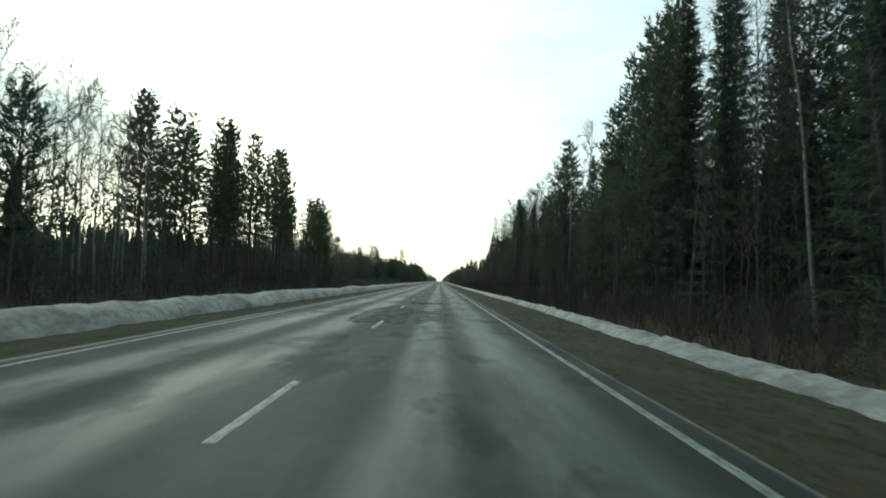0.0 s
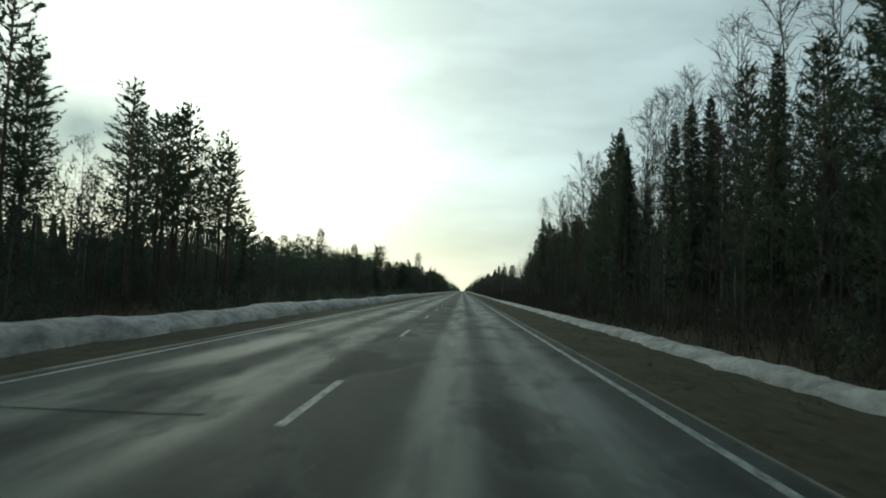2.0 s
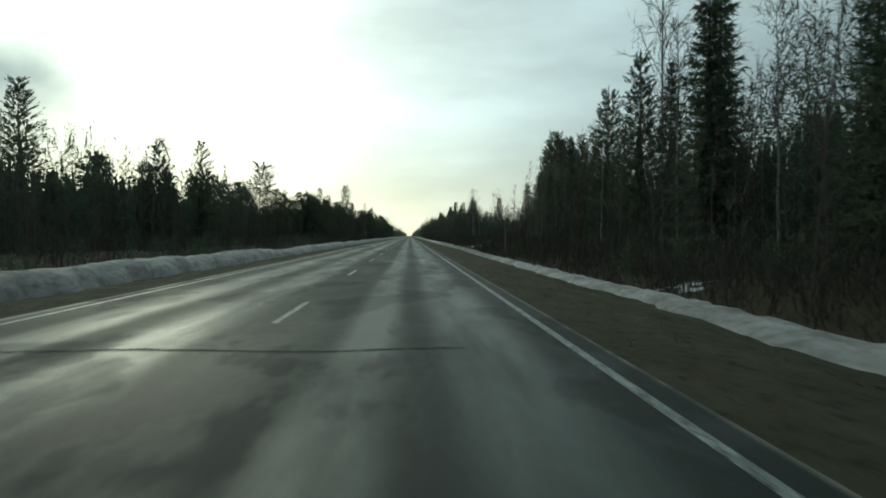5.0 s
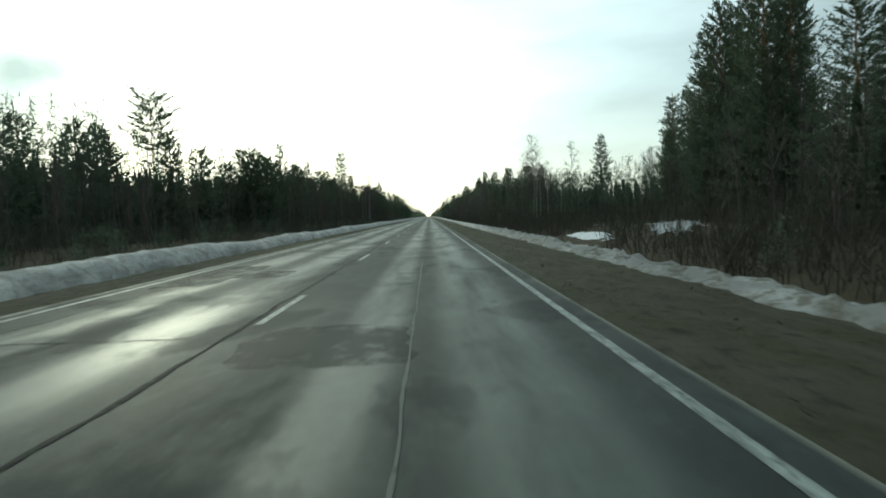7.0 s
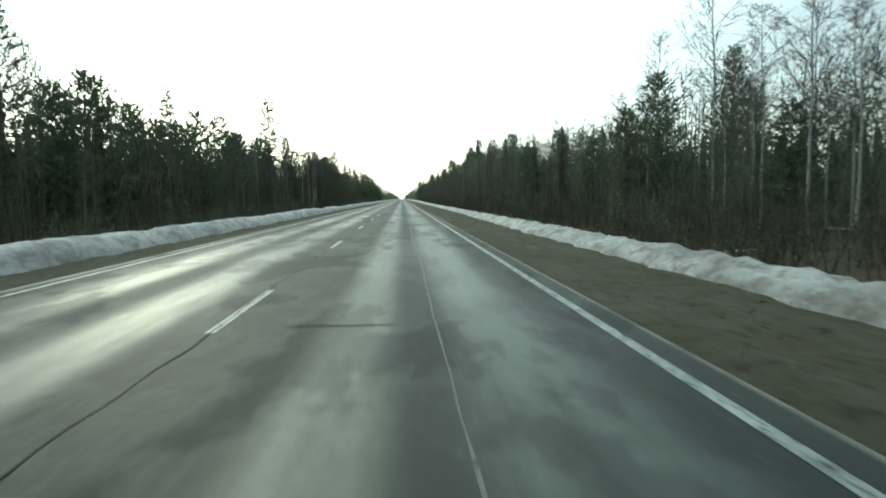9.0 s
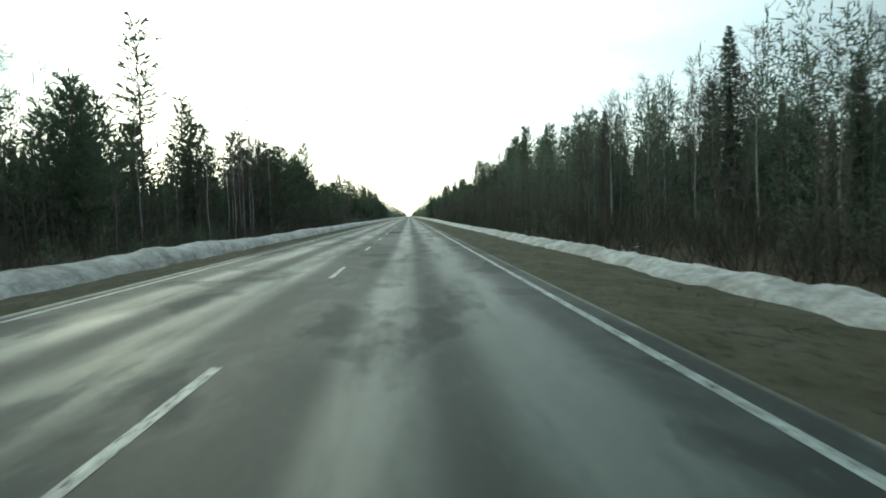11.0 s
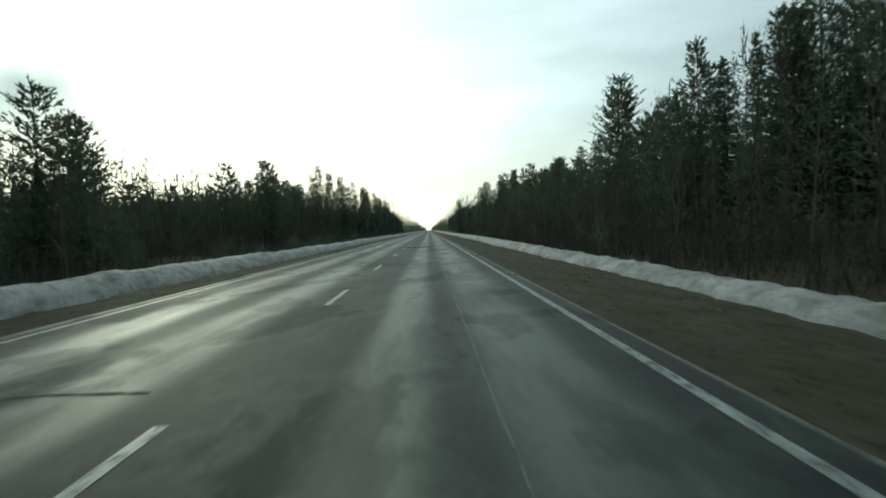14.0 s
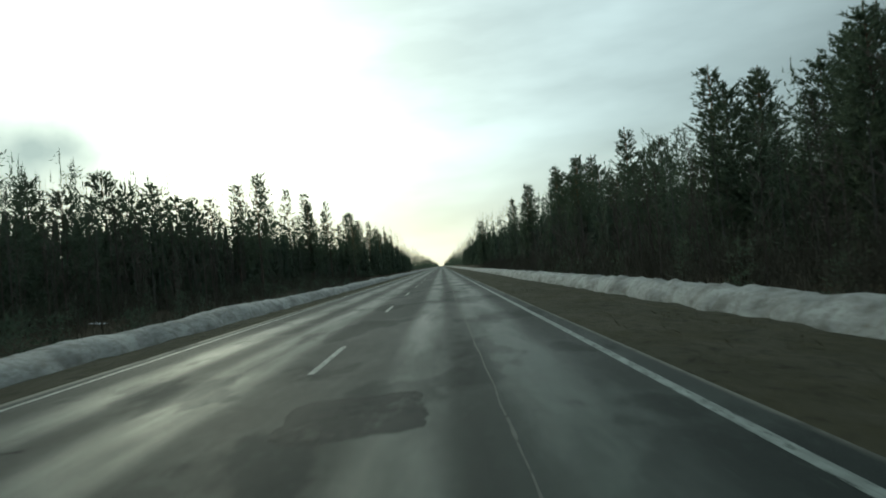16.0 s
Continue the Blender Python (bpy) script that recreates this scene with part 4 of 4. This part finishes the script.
# left side, 428 to 516 m along the road: kind, x, y, height
stand(("B", -17.4, 428.5, 10.0), ("Y", -16.1, 430.0, 9.0), ("Y", -16.6, 432.3, 8.7), ("P", -16.1, 434.1, 10.4), ("P", -17.2, 436.6, 9.6), ("D", -16.0, 442.0, 13.5), ("P", -16.6, 437.0, 12.0),
      ("P", -17.3, 441.5, 11.1), ("Y", -15.0, 444.1, 8.6), ("Y", -14.6, 453.1, 7.7), ("Y", -15.0, 457.0, 7.0), ("Y", -18.0, 462.2, 8.3), ("Y", -26.0, 481.3, 8.4),
      ("Y", -24.2, 483.4, 6.3), ("Y", -25.8, 492.1, 6.5), ("Y", -25.4, 495.1, 6.9), ("Y", -25.1, 498.9, 6.1), ("Y", -25.7, 500.8, 7.0), ("Y", -24.6, 503.6, 6.5),
      ("Y", -24.1, 506.4, 7.1), ("P", -19.0, 507.8, 10.4), ("Y", -25.9, 508.9, 7.9), ("O", -19.0, 510.6, 10.4), ("Y", -24.8, 511.6, 7.8), ("P", -26.0, 515.9, 11.4))
# left side, 526 to 729 m along the road: kind, x, y, height
stand(("P", -25.5, 525.8, 9.4), ("P", -24.9, 529.7, 9.4), ("Y", -24.3, 532.8, 8.6), ("P", -25.9, 541.8, 11.3), ("P", -24.8, 543.1, 10.5), ("P", -24.7, 548.0, 11.3),
      ("P", -24.4, 552.6, 10.5), ("P", -25.6, 560.4, 11.1), ("P", -25.8, 566.5, 12.1), ("P", -25.3, 576.7, 14.6), ("P", -25.6, 590.0, 18.0), ("P", -24.6, 601.5, 16.6),
      ("P", -25.5, 625.6, 17.1), ("P", -24.2, 657.3, 14.4), ("P", -24.9, 729.1, 15.9))

# taller trees that stand out over the right and left edges of the forest
stand(("E", 25.2, 427.0, 15.2), ("E", 23.3, 447.4, 16.0), ("E", 27.0, 443.2, 17.0), ("E", 27.7, 440.5, 16.4), ("E", 38.2, 440.6, 17.4), ("E", 20.5, 453.7, 16.3),
      ("E", 17.1, 457.7, 10.9), ("O", 15.5, 481.0, 11.5), ("E", 16.4, 579.3, 13.2), ("E", 19.4, 579.3, 14.3), ("E", 13.4, 586.8, 12.0), ("E", 14.7, 523.2, 10.3), ("E", 25.9, 540.7, 14.2),
      ("D", -27.3, 228.9, 12.1), ("D", -20.7, 222.1, 10.9), ("P", -19.7, 563.5, 13.6), ("P", -22.5, 564.9, 13.0))

# near the start, and between the longer stands
stand(("S", 14.5, 22, 18), ("D", 16, 30, 18), ("S", 13.5, 33, 17), ("P", 17, 27, 19), ("S", 18, 36, 19), ("S", 13.8, 39, 19), ("D", 14.6, 44, 19.5), ("D", 15.2, 49.5, 18.5), ("P", 15.3, 54.5, 20.5), ("P", 14.6, 57.2, 17), ("S", 17.5, 41, 20),
      ("S", 14, 123.5, 16.5), ("D", 14.8, 128, 17), ("D", 15.8, 133.5, 17), ("P", -22.5, 94.5, 12.5), ("P", -24.5, 110.5, 14.5), ("P", -26, 113.5, 14))

leaning = plant("B", 13.5, 24.6, 14.0)
leaning.matrix_basis = Matrix.Translation(leaning.location) @ Euler((0, radians(-5.5), 0)).to_matrix().to_4x4() @ Matrix.Translation(-leaning.location) @ leaning.matrix_basis
tagged(leaning, "leaning leafless birch with a pale stem beside dark pines")


def front_right(y):
    return np.interp(y, [0, 232, 240, 250, 284, 296, 306, 1500], [14.2, 14.0, 17, 22, 25, 15.5, 13.0, 13.0])


def thin_in(side, y0, y1, step, low, high, kinds, x0, x1):
    for y in np.arange(y0, y1, step):
        plant(kinds[int(rng.integers(len(kinds)))], side * rng.uniform(x0, x1), y + rng.uniform(-0.4, 0.4) * step, rng.uniform(low, high))


thin_in(-1, 24, 50, 1.7, 10.5, 13.5, "B", 20, 27)
thin_in(-1, 52, 86, 3.6, 12.5, 16, "P", 21, 26)
thin_in(-1, 90, 104, 2.0, 6.5, 9.5, "B", 21, 26)
thin_in(-1, 104, 118, 2.2, 11.5, 14, "P", 18.7, 20.5)
thin_in(1, 173, 194, 2.6, 11, 17, "PSBB", 13.5, 17)
thin_in(1, 199, 214, 2.8, 9, 13, "PSB", 14, 18)
stand(("D", 24, 268, 17.5), ("D", 27, 273, 18.5), ("D", 29, 266, 18), ("D", 30.5, 279, 18), ("D", 24.5, 271.5, 16.5), ("D", 25.5, 262, 17), ("D", 23.5, 256.5, 15),
      ("D", 22.8, 258.5, 17.5), ("D", 24.8, 265, 18.5), ("D", 17.5, 240.5, 9.5), ("S", 16.5, 237, 9), ("D", 36, 306, 17.5), ("D", 39, 308, 19.5), ("D", 42, 305, 19.5), ("D", 45, 300, 18), ("P", 41, 316, 16),
      ("B", 8.6, 212.6, 4.4))
thin_in(1, 242, 292, 2.6, 5.5, 7.5, "YSY", 24, 31)
thin_in(1, 293, 330, 2.4, 5.5, 8.0, "B", 13.5, 18)
thin_in(1, 330, 366, 2.0, 6, 8, "BBBS", 12.5, 18)
thin_in(-1, 394, 446, 1.9, 8.5, 11, "PBB", 15, 19)
thin_in(1, 366, 388, 2.6, 6.5, 9, "BBS", 13, 18)
thin_in(-1, 600, 800, 9, 13.5, 17, "P", 19, 24)
thin_in(1, 547, 582, 3.5, 8, 12, "PY", 14, 18)
thin_in(-1, 128, 148, 4.0, 7, 9, "YYS", 27, 33)
thin_in(-1, 220, 247, 4.0, 8, 10, "YYS", 28, 33)
thin_in(-1, 363, 397, 2.6, 9, 12, "PYB", 19, 24)

# ---- undergrowth and the wood behind ----
def low_conifer(heap, r, x, y, z, height, width, count, fine=False, core=True):
    """A small rough conifer: short sprays of needles round a ragged dark inside."""
    if core and not fine:
        inner_boughs(heap, r, x, y, z + 0.05 * height, height * 0.62, width * 0.34, 6, 3 + int(height / 1.1))
    count *= 2
    u = r.uniform(0.0, 1, count) ** 0.62          # 0 at the tip
    a = r.uniform(0, 6.283, count)
    reach = width * u ** 0.72 * r.uniform(0.35, 1.0, count)
    foot = np.stack([x + reach * 0.6 * np.cos(a), y + reach * 0.6 * np.sin(a), z + height * (1 - u * 0.97)], 1)
    if fine:
        n = 7 * count
        roots = np.repeat(foot, 7, 0) + r.normal(0, 0.22, (n, 3))
        ways = np.repeat(np.stack([np.cos(a) * 0.7, np.sin(a) * 0.7, np.full(count, 0.45)], 1), 7, 0) + r.normal(0, 0.45, (n, 3))
        heap.blades(roots, ways, r.uniform(0.22, 0.48, n) * min(1.0, 0.45 + 0.12 * height), r.uniform(0.05, 0.085, n) * min(1.0, 0.5 + 0.12 * height), r)
    else:
        n = 2 * count
        ways = np.repeat(np.stack([np.cos(a), np.sin(a), r.uniform(-0.2, 0.8, count)], 1), 2, 0) + r.normal(0, 0.35, (n, 3))
        heap.blades(np.repeat(foot, 2, 0) + r.normal(0, 0.12, (n, 3)), ways, np.repeat(0.22 + reach * 0.40, 2), np.repeat(0.07 + 0.05 * reach, 2), r)
    tips = np.array([[x, y, 0.0]] * 7) + np.stack([r.normal(0, 0.03, 7), r.normal(0, 0.03, 7), z + height * np.linspace(0.78, 0.95, 7)], 1)
    heap.blades(tips, np.array([[0, 0, 1.0]] * 7) + r.normal(0, 0.40, (7, 3)) * np.linspace(1.4, 0.2, 7)[:, None], height * r.uniform(0.03, 0.07, 7) + 0.15, np.full(7, 0.09), r)


def sapling(heap, r, x, y, z, height):
    """A young leafless birch or aspen: one thin stem with rising twigs."""
    lean = r.normal(0, 0.05, 2) * height
    line = np.array([[x, y, z - 0.1], [x + lean[0] * 0.4, y + lean[1] * 0.4, z + height * 0.5], [x + lean[0], y + lean[1], z + height]])
    heap.tube(line, [0.010 + 0.0045 * height, 0.008 + 0.002 * height, 0.004], 3)
    n = int(8 + 3.0 * height)
    s = r.uniform(0.25, 1.0, n)
    roots = np.stack([np.interp(s, [0, 0.5, 1], line[:, i]) for i in range(3)], 1)
    a = r.uniform(0, 6.283, n)
    ways = np.stack([np.cos(a), np.sin(a), r.uniform(0.8, 2.2, n)], 1)
    ways /= np.linalg.norm(ways, axis=1, keepdims=True)
    lengths = height * r.uniform(0.08, 0.22, n) * (1.25 - s) + 0.2
    heap.blades(roots, ways, lengths, r.uniform(0.018, 0.032, n), r)
    t = r.uniform(0.2, 0.9, (n, 3))
    tips = (roots[:, None] + ways[:, None] * (t * lengths[:, None])[:, :, None]).reshape(-1, 3)
    heap.blades(tips, np.repeat(ways, 3, 0) + r.normal(0, 0.45, (3 * n, 3)), r.uniform(0.25, 0.6, 3 * n), np.full(3 * n, 0.016), r)


def bush(heap, r, x, y, z, height, stems):
    roots = np.stack([x + r.normal(0, 0.25, stems), y + r.normal(0, 0.25, stems), np.full(stems, z - 0.05)], 1)
    ways = np.stack([r.normal(0, 0.28, stems), r.normal(0, 0.28, stems), np.ones(stems)], 1)
    lengths = height * r.uniform(0.5, 1.1, stems)
    heap.blades(roots, ways, lengths, r.uniform(0.02, 0.045, stems), r)
    unit = ways / np.linalg.norm(ways, axis=1, keepdims=True)
    t = r.uniform(0.25, 0.95, (stems, 5))
    tips = (roots[:, None] + unit[:, None] * (t * lengths[:, None])[:, :, None]).reshape(-1, 3)
    heap.blades(tips, np.repeat(unit, 5, 0) + r.normal(0, 0.5, (stems * 5, 3)), r.uniform(0.3, 0.9, stems * 5), np.full(stems * 5, 0.016), r)


def front(side, y):
    """Where the wood begins beside the road."""
    if side > 0:
        return front_right(y)
    return np.interp(y, [0, 116, 128, 290, 305, 395, 410, 450, 465, 610, 700, 1500], [19.8, 19.8, 25.5, 25.5, 20, 19, 16, 15.5, 22, 22, 17, 16])


def fill_height(side, y):
    """How high the dense lower storey stands."""
    if side > 0:
        return np.interp(y, [0, 40, 60, 150, 210, 232, 246, 253, 280, 287, 300, 330, 350, 370, 398, 410, 450, 460, 480, 545, 580, 1500],
                         [14.5, 14.5, 13.5, 13, 11, 9.5, 10, 9, 9, 7.6, 7.2, 7.2, 8, 9.6, 9.8, 10.6, 10.6, 9.2, 8.4, 8.4, 11, 11])
    return np.interp(y, [0, 40, 67, 110, 130, 165, 192, 240, 300, 360, 400, 450, 462, 480, 520, 530, 580, 1500],
                     [6.2, 6.6, 8.4, 9.0, 8.0, 8.0, 9.4, 12.2, 12, 11.2, 10, 9, 8.2, 8.8, 10, 11.5, 13, 13])


def wood(side, name):
    r = np.random.default_rng(11 if side > 0 else 12)
    firs, brush, stems, young = Heap(), Heap(), Heap(), Heap()
    for y in np.arange(14, 640, 1.1):
        for row in range(3):
            x = front(side, y) + (row * 3.2 + r.uniform(0, 3.0)) + 0.5
            yy = y + r.uniform(-0.5, 0.5)
            h = fill_height(side, yy) * r.uniform(0.72, 1.02) * (1 + 0.02 * row)
            low_conifer(firs, r, side * x, yy, float(ground_height(side * x, yy)), h, 0.9 + 0.10 * h, int(10 + 2.8 * h) if row == 0 else int(10 + 3.2 * h), row == 0 and y < 540)
    for y in np.arange(12, 640, 0.5):
        x = front(side, y) - r.uniform(0.2, 3.6)
        bush(brush, r, side * x, y, float(ground_height(side * x, y)), r.uniform(0.8, 3.0), 9)
        if side > 0:
            for _ in range(2):
                x = r.uniform(7.6, 12.5)
                if not 244 < y < 262:
                    bush(brush, r, x, y, float(ground_height(x, y)), r.uniform(0.6, 2.0), 8)
        if side > 0 and 234 < y < 302:                  # scrub in the clearing, beside the strip of snow
            for _ in range(3):
                x = r.uniform(8.5, front(side, y))
                if abs(x - 19.5 - 0.36 * (y - 266)) < 2.0 and r.random() < 0.75:
                    continue
                bush(brush, r, x, y, float(ground_height(x, y)), r.uniform(0.8, 2.6), 8)
    for y in np.arange(14, 600, 1.0):                  # low scrub between the bank and the wood
        if side > 0 and 236 < y < 300:
            continue
        inner, outer = (9.0, front(side, y)) if side > 0 else (12.0, front(side, y) + 1.0)
        for _ in range(1 if side > 0 else 2):
            x = r.uniform(inner, outer)
            if r.random() < 0.4:
                low_conifer(firs, r, side * x, y, float(ground_height(side * x, y)), r.uniform(0.7, 1.9), r.uniform(0.4, 0.7), 14, True)
            for _ in range(2):
                x = r.uniform(inner - 0.5, outer)
                bush(brush, r, side * x, y, float(ground_height(side * x, y)), r.uniform(0.7, 2.4), 7)
    for y in np.arange(12, 560, 0.62):                 # leafless saplings along the edge of the wood
        x = front(side, y) + (r.uniform(-2.2, 1.6) if r.random() < 0.6 else r.uniform(-4.8, -1.5))
        sapling(young, r, side * x, y, float(ground_height(side * x, y)), fill_height(side, y) * r.uniform(0.30, 0.75))
    for y in np.arange(12, 640, 0.9):                  # thin stems among the young trees
        x = front(side, y) + r.uniform(-0.5, 3.5)
        h = fill_height(side, y) * r.uniform(0.45, 0.85)
        p = np.array([side * x, y, float(ground_height(side * x, y)) - 0.1])
        stems.tube([p, p + [r.normal(0, 0.25), r.normal(0, 0.25), h]], [r.uniform(0.025, 0.07), 0.010], 4)
    tagged(firs.make("young_conifers_" + name, SPRUCE_NEEDLES), "dense dark thicket of young spruce and pine under the tall trees", "thicket", kind="stuff")
    tagged(brush.make("brushwood_" + name, BRUSH), "leafless brown brushwood behind the snow bank", "brushwood", kind="stuff")
    tagged(young.make("saplings_" + name, TWIGS), "leafless grey-brown birch and aspen saplings along the edge of the wood", "saplings", kind="stuff")
    tagged(stems.make("thin_stems_" + name, ASPEN_BARK), "thin grey stems of young birch and aspen", "stems", kind="stuff")


wood(1, "right")
wood(-1, "left")


def far_wood(side, name):
    """The wood that runs on to the end of the road, and the rows behind the front."""
    r = np.random.default_rng(21 if side > 0 else 22)
    firs = Heap()
    for y in np.concatenate([np.arange(640, 900, 2.2), np.arange(900, 1750, 3.6)]):
        for row in range(2):
            x = front(side, y) + row * 4 + r.uniform(0, 5)
            h = r.uniform(11, 17) + 2.0 * math.sin(y / 37 + row)
            low_conifer(firs, r, side * x, y, 0, h, 2.4, 30, core=y < 900)
    for y in np.arange(1750, 4200, 5.0):
        for row in range(2):
            x = front(side, 1500) + row * 4 + r.uniform(0, 5)
            low_conifer(firs, r, side * x, y, 0, r.uniform(11, 17), 2.8, 12, core=False)
    for y in np.arange(10, 640, 1.6):
        deep = 24 if side > 0 else 16
        x = front(side, y) + 11 + r.uniform(0, deep)
        h = fill_height(side, y) * r.uniform(0.95, 1.2)
        low_conifer(firs, r, side * x, y, 0, h, 2.4, 34)
    for _ in range(450):                                # the depth of the wood on either hand
        y = r.uniform(-60, 760)
        x = front(side, y) + (r.uniform(26, 95) if y > 8 else r.uniform(0, 60))
        low_conifer(firs, r, side * x, y, 0, fill_height(side, y) * r.uniform(0.75, 1.05), 3.0, 16)
    tagged(firs.make("far_wood_" + name, SPRUCE_NEEDLES), "dark mixed conifer wood running on beside the straight road", "wood", kind="stuff")


far_wood(1, "right")
far_wood(-1, "left")


# ---- snow in the clearing, dead grass on the verge ----
def snow_field(x, y, wide, long, seed, skew=0.0):
    """A flat drift of snow that has stayed on open ground."""
    rings, spokes, verts, faces = 9, 60, [], []
    for i in range(rings + 1):
        for j in range(spokes):
            a = j * 2 * math.pi / spokes
            edge = 1 + 0.45 * noise.noise(Vector((math.cos(a) * 1.6, math.sin(a) * 1.6, seed))) + 0.35 * noise.noise(Vector((math.cos(a) * 4.5, math.sin(a) * 4.5, seed)))
            across, py = wide * edge * math.cos(a) * i / rings, y + long * edge * math.sin(a) * i / rings
            px = x + across + skew * (py - y)
            lift = 0.13 * (1 - (i / rings) ** 2) + 0.10 * noise.noise(Vector((px, py, seed))) - 0.03
            verts.append((px, py, float(ground_height(px, py)) + lift))
    for i in range(rings):
        for j in range(spokes):
            k = (j + 1) % spokes
            faces.append((i * spokes + j, (i + 1) * spokes + j, (i + 1) * spokes + k, i * spokes + k))
    return tagged(mesh_object("snow_patch", verts, faces, WOOD_SNOW, None, True), "flat patch of old snow lying in a forest clearing", "snow", "snow patches")


snow_field(19.5, 266.0, 2.2, 18.0, 2.0, 0.36)
snow_field(10.3, 256.0, 0.9, 5.0, 5.0)

for side, x0, x1, name in ((1, ROAD_RIGHT + 0.25, 5.7, "right"), (-1, 6.3, 8.3, "left")):
    r = np.random.default_rng(40 + side)
    count = 26000 if side > 0 else 12000
    gx, gy = side * (x0 + (x1 - x0) * r.uniform(0, 1, count) ** 0.8), r.uniform(4, 520, count)
    clump = np.sin(gx * 5 + gy * 0.9) + np.sin(gy * 2.1 - gx * 3) + np.sin(gy * 0.37)
    keep = clump + r.normal(0, 0.8, count) > 0.1
    gx, gy = gx[keep], gy[keep]
    roots = np.stack([gx, gy, ground_height(gx, gy) + 0.045], 1)
    ways = np.stack([r.normal(0, 1, len(gx)), r.normal(0, 1, len(gx)), r.uniform(0.25, 1.0, len(gx))], 1)
    grass = Heap()
    grass.blades(roots, ways, r.uniform(0.05, 0.17, len(gx)), r.uniform(0.008, 0.02, len(gx)), r)
    tagged(grass.make("dead_grass_" + name, GRASS), "short flattened tan dead grass on the gravel verge", "grass", kind="stuff")
